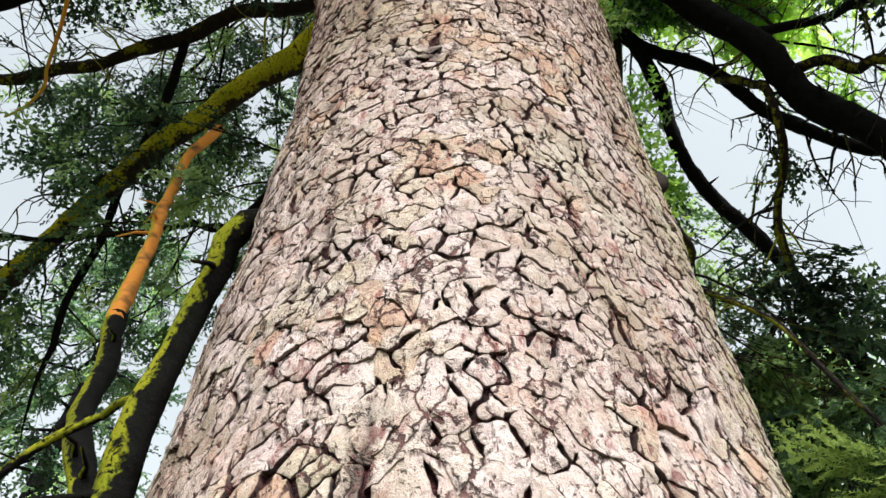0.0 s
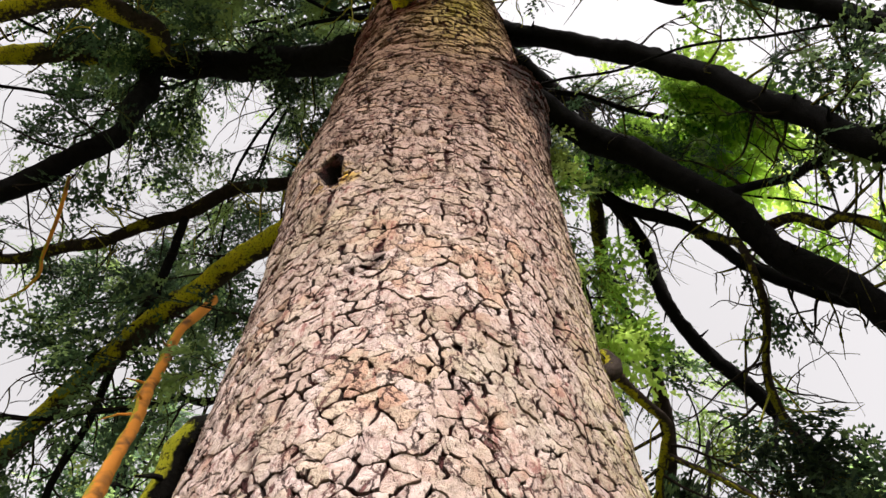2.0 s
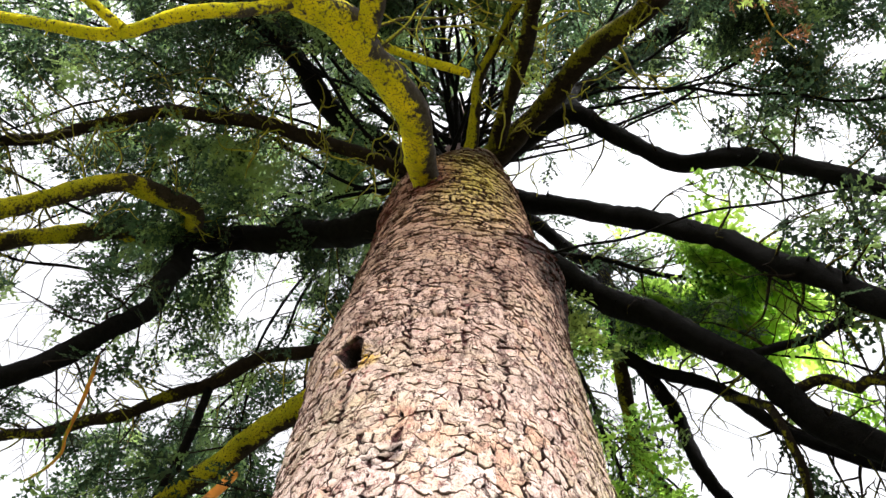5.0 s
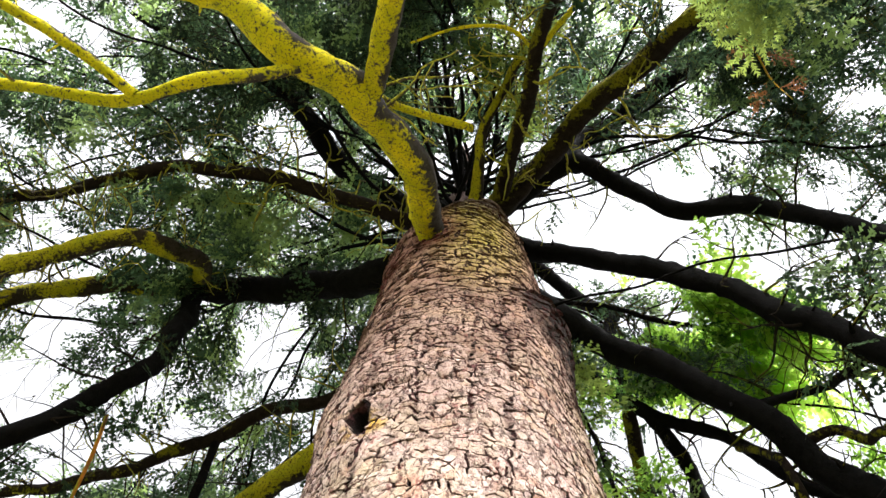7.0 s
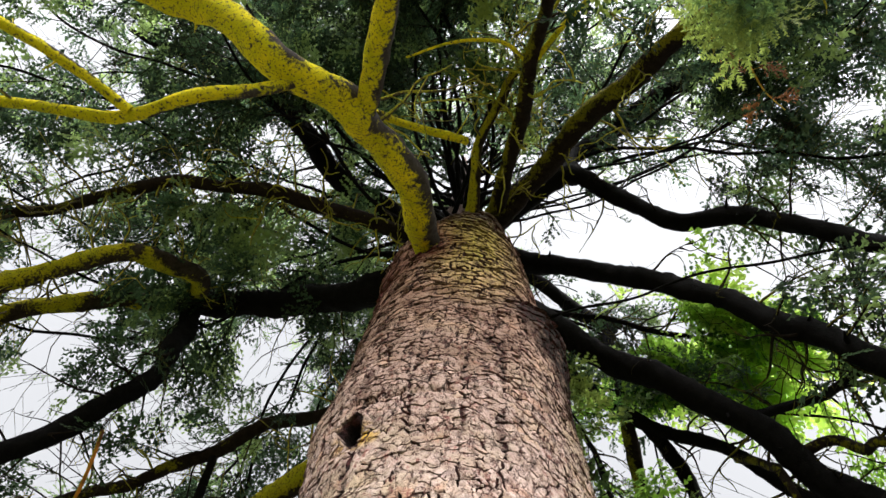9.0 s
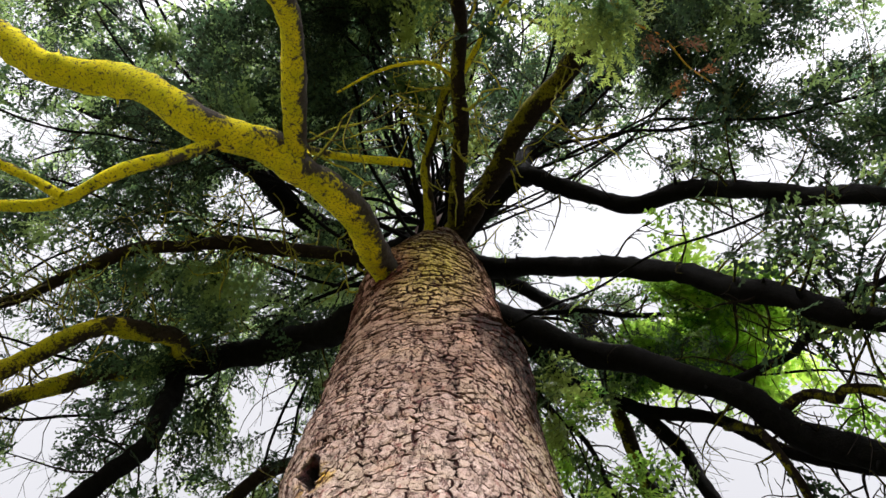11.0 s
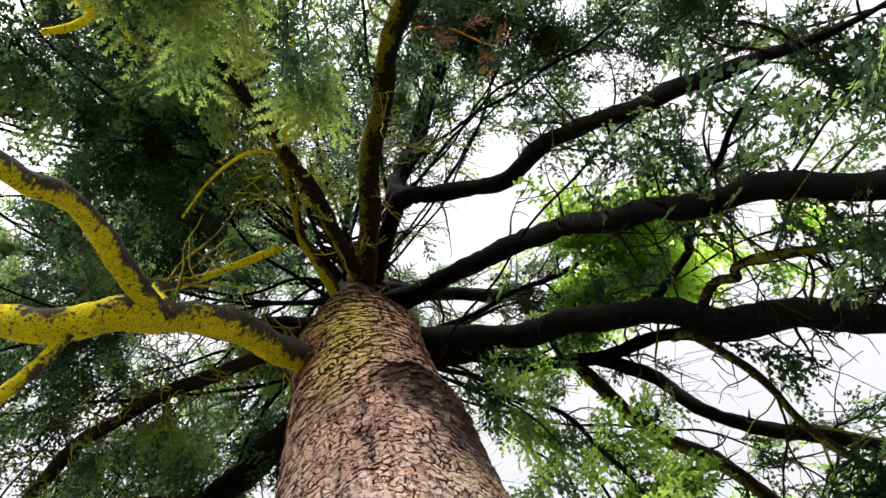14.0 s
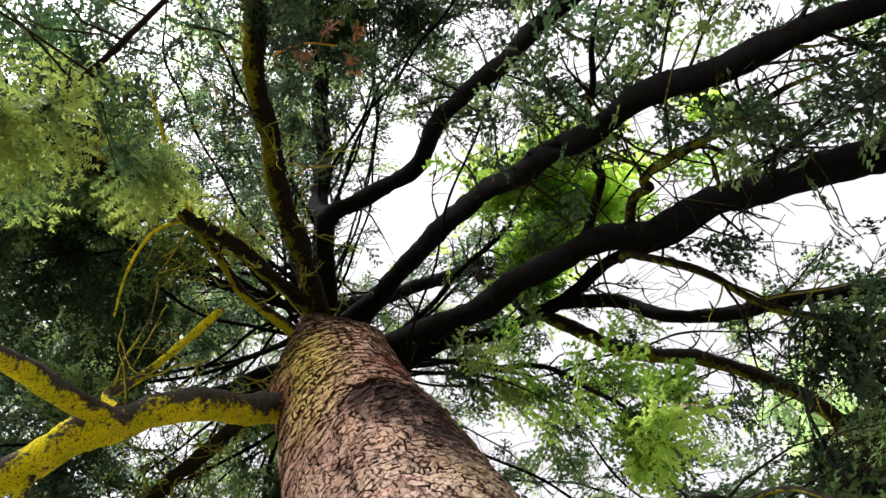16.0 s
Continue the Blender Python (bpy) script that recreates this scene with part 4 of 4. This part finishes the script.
limb([(1.56, 0.58, 5.15), (1.82, 0.57, 5.22), (1.99, 0.48, 5.13), (1.97, 0.32, 4.96), (2.00, 0.17, 4.78), (2.11, 0.01, 4.64)], 0.030, 0.014, SHADED_LIMB, False, 0.7, 0.5, 0.4, bare=0.5, label="crooked bare side branch", seed=20, sprigs=4, sprig_mat=TWIG)
limb([(1.74, 0.65, 4.85), (1.90, 0.57, 4.83), (1.95, 0.50, 4.63), (1.91, 0.38, 4.46), (1.97, 0.34, 4.26), (2.08, 0.32, 4.07)], 0.030, 0.014, FAINT_LIMB, False, 0.7, 0.5, 0.4, bare=0.5, label="thin side branch with some moss", seed=21, sprigs=4, sprig_mat=TWIG)
limb([(0.60, 0.46, 6.12), (0.88, 0.88, 6.31), (1.30, 1.11, 6.12), (1.67, 1.08, 5.72), (1.90, 1.10, 5.21), (2.11, 0.98, 4.71)], 0.058, 0.030, SHADED_LIMB, True, 1.0, 0.5, 0.6, label=DARK_LABEL, seed=22, sprigs=4, sprig_mat=TWIG)
limb([(1.70, 1.09, 5.60), (1.68, 0.87, 5.15), (1.65, 0.73, 4.80), (1.69, 0.93, 4.52), (1.68, 1.22, 4.29), (1.77, 1.40, 3.98)], 0.026, 0.018, FAINT_LIMB, False, 0.8, 0.4, 0.5, bare=0.6, twig=TWIG_MOSSY, label="hanging branch with yellow moss", seed=23, sprigs=4, sprig_mat=TWIG)
limb([(1.26, 1.10, 6.16), (1.48, 1.40, 5.96), (1.55, 1.58, 5.53), (1.70, 1.68, 5.11), (1.92, 1.71, 4.69), (2.10, 1.80, 4.27)], 0.050, 0.040, SHADED_LIMB, False, 1.0, 0.4, 0.7, label=DARK_LABEL, seed=24, sprigs=3, sprig_mat=TWIG)
limb([(1.14, 1.06, 6.24), (1.18, 1.49, 6.01), (1.25, 1.66, 5.67), (1.38, 1.83, 5.34), (1.47, 2.07, 5.04), (1.44, 2.33, 4.75)], 0.056, 0.042, FAINT_LIMB, False, 1.0, 0.25, 0.8, label=DARK_LABEL, seed=25, sprigs=3, sprig_mat=TWIG)
limb([(0.45, -0.07, 2.79), (0.50, 0.02, 2.96), (0.56, 0.16, 3.09), (0.67, 0.32, 3.14), (0.77, 0.49, 3.19), (0.82, 0.68, 3.26)], 0.018, 0.014, MOSSY_LIMB, True, 0.9, 0.8, 0.5, label="low dead branch with some moss", seed=26)
limb([(0.39, -0.23, 7.46), (0.74, -0.46, 7.42), (1.03, -0.56, 7.31), (1.57, -0.25, 6.86), (2.06, -0.33, 6.29), (2.28, -0.33, 5.54), (2.50, -0.36, 4.79)], 0.080, 0.045, SHADED_LIMB, True, 1.0, 0.9, 0.45, label="winding dark limb", seed=27, sprigs=3, sprig_mat=TWIG)
limb([(0.29, -0.34, 6.82), (0.61, -0.64, 6.74), (0.90, -0.98, 6.63), (1.21, -1.26, 6.48), (1.50, -1.52, 6.24), (1.82, -1.74, 6.02)], 0.085, 0.060, FAINT_LIMB, True, 1.8, 0.8, 0.4, label="thick ascending limb, mossy beneath", seed=28, sprigs=8)
limb([(0.98, -0.56, 7.35), (1.01, -0.64, 7.97), (1.32, -0.70, 8.44), (1.79, -0.98, 8.61), (2.29, -1.28, 8.61), (2.76, -1.61, 8.53)], 0.090, 0.065, SHADED_LIMB, False, 1.2, 1.0, 0.3, label=DARK_LABEL, seed=29)
limb([(-0.45, -0.01, 8.26), (-0.73, -0.25, 8.32), (-1.04, -0.44, 8.39), (-1.29, -0.71, 8.45), (-1.46, -1.03, 8.50), (-1.69, -1.32, 8.51)], 0.120, 0.085, SHADED_LIMB, True, 1.6, 1.0, 0.3, label=DARK_LABEL, seed=30, sprigs=5)
limb([(-0.36, -0.21, 6.99), (-1.00, -0.50, 6.93), (-1.66, -0.72, 6.90), (-2.35, -0.79, 6.93), (-3.05, -0.67, 6.98), (-3.75, -0.61, 7.06)], 0.060, 0.038, FAINT_LIMB, True, 1.2, 1.0, 0.2, twig=TWIG_MOSSY, label="limb with moss and many thin twigs", seed=31, sprigs=13)
# young bright growth behind the open side
limb([(0.30, 0.36, 7.10), (0.85, 0.50, 6.95), (1.35, 0.55, 6.70), (1.85, 0.66, 6.45), (2.30, 0.80, 6.10)], 0.030, 0.010, SHADED_LIMB, True, 0.6, 1.3, 0.3, 0.040, 0.42, tone=0.70, size=1.2, needle=YOUNG, label="branch with bright green young sprays", seed=32)
limb([(0.20, 0.42, 6.90), (0.55, 0.80, 6.30), (0.80, 1.05, 5.75), (0.86, 1.12, 5.25), (0.86, 1.15, 4.70)], 0.028, 0.010, SHADED_LIMB, True, 0.3, 0.75, 0.40, 0.045, 0.30, tone=0.66, size=1.15, needle=YOUNG, label="branch with bright green young sprays", seed=33)
limb([(0.36, 0.30, 6.25), (0.50, 0.42, 5.85), (0.60, 0.52, 5.45), (0.66, 0.58, 5.05), (0.70, 0.64, 4.70)], 0.012, 0.005, SHADED_LIMB, True, 0, 0.45, 0.35, 0.05, 0.20, tone=0.85, size=0.9, needle=FRESH, label="small drooping branch with pale green sprays", seed=34, sides=6)

# smaller branches
limb([(0.31, -0.42, 6.76), (0.42, -0.85, 6.45), (0.50, -1.15, 6.20), (0.55, -1.43, 5.96), (0.60, -1.70, 5.62), (0.64, -1.95, 5.20)], 0.062, 0.030, FAINT_LIMB, False, 0.6, 0.5, 0.6, 0.08, 0.40, tone=0.5, size=1.1, needle=FRESH, twig=TWIG_MOSSY, label="mossy limb with fresh sprays at its end", seed=46, sprigs=4)
limb([(0.55, -1.43, 5.96), (0.42, -1.58, 5.92), (0.26, -1.62, 5.95), (0.02, -1.60, 5.98), (-0.22, -1.56, 6.02)], 0.016, 0.007, YELLOW_LIMB, False, 0, 0, label="thin moss-clad stick", seed=47, sides=7)
limb([(0.56, -1.45, 5.92), (0.66, -1.56, 5.90), (0.76, -1.66, 5.85), (0.88, -1.78, 5.80)], 0.020, 0.010, YELLOW_LIMB, False, 0.4, 0.6, 0.6, tone=0.6, needle=FRESH, label="moss-clad side branch", seed=48, sides=7)
limb([(-1.21, -1.35, 4.29), (-1.32, -1.46, 4.28), (-1.48, -1.61, 4.24), (-1.71, -1.80, 4.17)], 0.023, 0.014, YELLOW_LIMB, False, 1.0, 0.6, 0.4, label="moss-clad side branch", seed=49, sides=8)
limb([(-1.59, 0.04, 4.31), (-1.70, 0.25, 4.30), (-1.83, 0.44, 4.33), (-1.96, 0.61, 4.42), (-2.11, 0.74, 4.52), (-2.30, 0.85, 4.59)], 0.010, 0.007, DEAD_WOOD, False, 0, 0, label="thin red-brown dead twig", seed=40, sides=6)
limb([(-1.95, 1.22, 6.30), (-2.00, 1.43, 5.93), (-2.11, 1.63, 5.57), (-2.24, 1.86, 5.23), (-2.37, 2.10, 4.90), (-2.50, 2.34, 4.57)], 0.036, 0.018, SHADED_LIMB, False, 0.8, 0.6, 0.15, 0.12, label=DARK_LABEL, seed=41)
limb([(1.17, 1.74, 5.85), (1.12, 1.66, 5.50), (1.05, 1.62, 5.15), (1.01, 1.58, 4.80)], 0.009, 0.004, DEAD_WOOD, False, 0, 0.45, 0.3, 0.06, 0.05, tone=0.7, size=0.45, needle=BROWN, label="hanging dead branch with orange-brown needles", seed=42, sides=6)
limb([(1.70, -1.55, 6.15), (1.88, -1.40, 6.10), (1.98, -1.20, 6.02), (2.06, -1.05, 5.85)], 0.008, 0.004, DEAD_WOOD, False, 0, 0.35, 0.2, 0.12, 0.08, tone=0.2, size=0.7, needle=BROWN, label="dead branch with brown needles", seed=43, sides=6)
# branch ends with fresh sprays close to the path
ob, line, r = limb([(3.10, -2.35, 5.30), (2.55, -2.00, 4.55), (1.90, -1.78, 3.92), (1.28, -1.69, 3.49), (0.95, -1.75, 3.39), (0.62, -1.93, 3.34)], 0.022, 0.007, FAINT_LIMB, False, 0, 0, label="low branch end with fresh green sprays", seed=44, sides=8)
near_sprays(ob, line, 260, 0.38, 0.21, FRESH, 0.36, 51, (0.05, -0.13, 0.03))
for k, p in enumerate(([(0.62, -2.17, 3.38), (0.60, -2.14, 3.41), (0.57, -2.09, 3.44), (0.55, -2.04, 3.48), (0.56, -2.01, 3.51)],
                       [(0.61, -2.06, 3.41), (0.61, -2.03, 3.45), (0.626, -1.996, 3.48), (0.60, -2.01, 3.49)],
                       [(0.60, -1.99, 3.44), (0.58, -1.99, 3.43), (0.51, -1.99, 3.45), (0.45, -2.01, 3.45), (0.40, -2.04, 3.45)],
                       [(0.60, -1.96, 3.42), (0.57, -1.92, 3.47), (0.565, -1.89, 3.50), (0.60, -1.85, 3.55)],
                       [(0.63, -1.96, 3.46), (0.71, -1.90, 3.50), (0.81, -1.83, 3.54), (0.95, -1.75, 3.50)])):
    limb(p, (0.026, 0.022, 0.016, 0.012, 0.010)[k], (0.030, 0.012, 0.010, 0.008, 0.012)[k], YELLOW_LIMB if k != 4 else FAINT_LIMB, False, 0, 0, label="mossy forked end of the low branch", seed=60 + k, sides=8)
ob, line, r = limb([(0.82, 0.68, 3.26), (0.93, 0.58, 3.05), (1.00, 0.46, 2.78), (0.99, 0.34, 2.45), (0.97, 0.28, 2.25)], 0.012, 0.004, FAINT_LIMB, False, 0, 0, label="drooping twig with a bright green spray", seed=45, sides=6)
near_sprays(ob, line, 22, 0.5, 0.05, FRESH, 0.8, 52)

# the upper crown: whorls of long drooping limbs, and hanging ones low down at the back
crown = np.random.default_rng(77)
for k in range(88):
    tint, dense = 0.34 + 0.25 * (k % 4 == 0), 0.75
    if k < 66:
        z = 7.9 + 6.2 * (k / 66)
        az = k * 2.39996 + crown.uniform(-0.2, 0.2)
        over = 0.5 - 0.5 * np.cos(az - radians(45))
        long = (2.6 + 3.5 * over - 0.20 * (z - 7.9)) * crown.uniform(0.85, 1.15)
        drop = long * crown.uniform(0.25, 0.55)
        dense = (0.62 if z < 10 else 0.45) + 0.4 * (np.cos(az - radians(205)) > 0.45)
        thick, first = 0.020, 0.07
        if 8 < np.degrees(az) % 360 - 360 * (np.degrees(az) % 360 > 180) < 85 and k % 3:
            continue
    elif k < 82:
        # dense growth over the mossy limb, toned darker for the shaded interior
        z = 7.4 + 1.8 * ((k * 0.618) % 1)
        az = radians(168 + 178 * ((k * 0.7548) % 1))
        long = crown.uniform(3.6, 5.4)
        drop = long * crown.uniform(0.05, 0.30)
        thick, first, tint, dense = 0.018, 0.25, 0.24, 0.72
    else:
        z = 4.2 + 3.0 * ((k * 0.618) % 1)
        az = radians(-8 + 112 * ((k * 0.7548) % 1))
        long = crown.uniform(3.4, 5.2)
        drop = long * crown.uniform(0.40, 0.70)
        thick, first, dense = 0.009, 0.30, 0.85
    p = []
    for u in (0.0, 0.15, 0.3, 0.45, 0.6, 0.8, 1.0):
        rho = 0.30 + long * u
        a = az + 0.28 * np.sin(3 * u + k)
        p.append((rho * np.cos(a) + 0.13 * np.sin(9 * u + k), rho * np.sin(a) + 0.13 * np.cos(8 * u + 2 * k), z - drop * u ** 1.6 + 0.16 * np.sin(5 * u + k)))
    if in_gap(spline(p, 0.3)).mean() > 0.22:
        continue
    limb(p, thick, 0.008, SHADED_LIMB, True, 0, dense, first, 0.135, 0.75, tone=tint, label=DARK_LABEL, seed=100 + k, sides=6)


# dense dark limbs above the ascending one
for k in range(4):
    az = radians(-30 + 9 * k)
    p = [((0.3 + 4.6 * u) * np.cos(az + 0.2 * np.sin(4 * u + k)), (0.3 + 4.6 * u) * np.sin(az + 0.2 * np.sin(4 * u + k)), 8.3 + 0.3 * (k % 2) - 1.5 * u ** 1.6 + 0.1 * np.sin(6 * u + k)) for u in (0.0, 0.2, 0.4, 0.6, 0.8, 1.0)]
    limb(p, 0.013, 0.006, SHADED_LIMB, True, 0, 1.1, 0.45, 0.10, 0.75, tone=0.22, label=DARK_LABEL, seed=330 + k, sides=6)
# dense dark limbs that reach out over the path and over the open side
for k, (x, y, z) in enumerate(((-0.75, -2.7, 6.9), (-0.2, -2.9, 6.6), (-1.6, -1.7, 7.0), (0.75, -3.1, 6.9), (3.2, -0.7, 6.3))):
    az, rho = math.atan2(y, x), math.hypot(x, y)
    p = [(u * rho * np.cos(az + 0.18 * np.sin(4 * u + k) - 0.18 * np.sin(4 + k)), u * rho * np.sin(az + 0.18 * np.sin(4 * u + k) - 0.18 * np.sin(4 + k)), 8.6 + 0.2 * (k % 3) + (z - 8.6 - 0.2 * (k % 3)) * u ** 1.5) for u in (0.05, 0.25, 0.5, 0.75, 1.0, 1.25)]
    limb(p, 0.022, 0.007, SHADED_LIMB, True, 0, 1.0, 0.42, 0.085, 0.70, tone=0.20, label="dark limb with dense needles", seed=340 + k, sides=6)
# hanging branch ends low on the open side
limb([(2.10, 1.80, 4.27), (2.20, 2.00, 4.00), (2.18, 2.10, 3.60), (2.12, 2.18, 3.10), (2.02, 2.20, 2.60)], 0.016, 0.006, SHADED_LIMB, False, 0, 1.1, 0.1, 0.06, 0.55, tone=0.32, label="hanging branch with dark green sprays", seed=320, sides=6)
limb([(1.44, 2.33, 4.75), (1.55, 2.60, 4.40), (1.62, 2.80, 3.80), (1.66, 2.95, 3.20), (1.60, 3.00, 2.60)], 0.016, 0.006, SHADED_LIMB, False, 0, 1.1, 0.1, 0.06, 0.55, tone=0.32, label="hanging branch with dark green sprays", seed=321, sides=6)
limb([(1.90, 1.60, 4.50), (1.65, 1.38, 4.00), (1.50, 1.24, 3.50), (1.45, 1.25, 3.00), (1.45, 1.30, 2.60)], 0.014, 0.005, SHADED_LIMB, False, 0, 1.2, 0.25, 0.05, 0.48, tone=0.34, label="hanging branch with dark green sprays", seed=322, sides=6)
limb([(1.50, 1.75, 4.40), (1.28, 1.40, 3.90), (1.12, 1.18, 3.45), (1.10, 1.12, 3.05)], 0.012, 0.005, SHADED_LIMB, False, 0, 1.2, 0.30, 0.05, 0.40, tone=0.36, label="hanging branch with dark green sprays", seed=323, sides=6)
# drooping growth behind the trunk on the open side
for k in range(6):
    az = radians(60 + 11 * k)
    p = []
    for u in (0.0, 0.2, 0.4, 0.6, 0.8, 1.0):
        rho = 0.3 + (3.3 + 0.5 * (k % 3)) * u
        a = az + 0.32 * np.sin(4.0 * u + 2 * k)
        p.append((rho * np.cos(a), rho * np.sin(a), 7.7 - 0.55 * (k % 4) - 2.2 * u ** 1.5 + 0.12 * np.sin(6 * u + k)))
    limb(p, 0.013, 0.005, SHADED_LIMB, True, 0, 0.7, 0.42, 0.11, 0.6, tone=0.42, needle=FRESH if k % 2 else NEEDLES, label="drooping branch with dark green sprays", seed=300 + k, sides=6)


# ---- neighbouring trees, pale in the distance ----
def neighbour(x, y, tall, wide, seed, needle, look_of):
    rng = np.random.default_rng(seed)
    top = thing("spruce_tree", "neighbouring spruce, %s in the distance" % look_of, "tree", "trees around the old spruce")
    top.location = (x, y, 0)
    line = spline([(0, 0, -0.1), (0.05, 0.03, tall * 0.4), (0, 0.08, tall * 0.75), (0.03, 0, tall)], 0.5)
    v, q, cap = tube(line, np.linspace(0.24, 0.03, len(line)), 10, 0.05, rng)
    mesh_object("trunk", v, np.vstack([q[:, :3], q[:, [0, 2, 3]], cap]), SHADED_LIMB, top)
    at, along, roots = [], [], []
    for k in range(80):
        z = 1.2 + (tall - 1.4) * k / 80
        a = k * 2.4 + rng.uniform(-0.3, 0.3)
        long = wide * (1 - z / tall) ** 0.8 * rng.uniform(0.75, 1.15) + 0.25
        way = np.array([np.cos(a), np.sin(a), 0])
        u = np.linspace(0.15, 1, 14)[:, None]
        p = way * long * u + np.array([0, 0, 1]) * (z - 0.35 * long * u ** 1.5) + rng.normal(0, 0.10, (14, 3))
        roots.append(np.stack([np.array([0, 0, z]), p[7], p[13]]))
        at.append(p)
        along.append(way + rng.normal(0, 0.5, (14, 3)) + np.array([0, 0, -0.3]))
    v, f = thin_tubes(np.array(roots), np.tile([0.03, 0.018, 0.006], (len(roots), 1)), 5)
    tagged(mesh_object("brushwood", v, f, SHADED_LIMB, top), kind="stuff")
    at, along = np.vstack(at), np.vstack(along)
    n = len(at)
    foliage("crown", at, along, rng.uniform(1.8, 3.0, n), np.clip(rng.normal(0.5, 0.25, n), 0, 1), needle, top, rng)


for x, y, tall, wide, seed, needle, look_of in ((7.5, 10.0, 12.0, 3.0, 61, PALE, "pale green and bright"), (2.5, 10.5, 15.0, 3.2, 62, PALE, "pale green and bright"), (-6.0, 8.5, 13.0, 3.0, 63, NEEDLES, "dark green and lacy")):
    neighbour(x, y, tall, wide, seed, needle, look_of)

# ---- the bark, plate by plate ----
build_bark_plates()
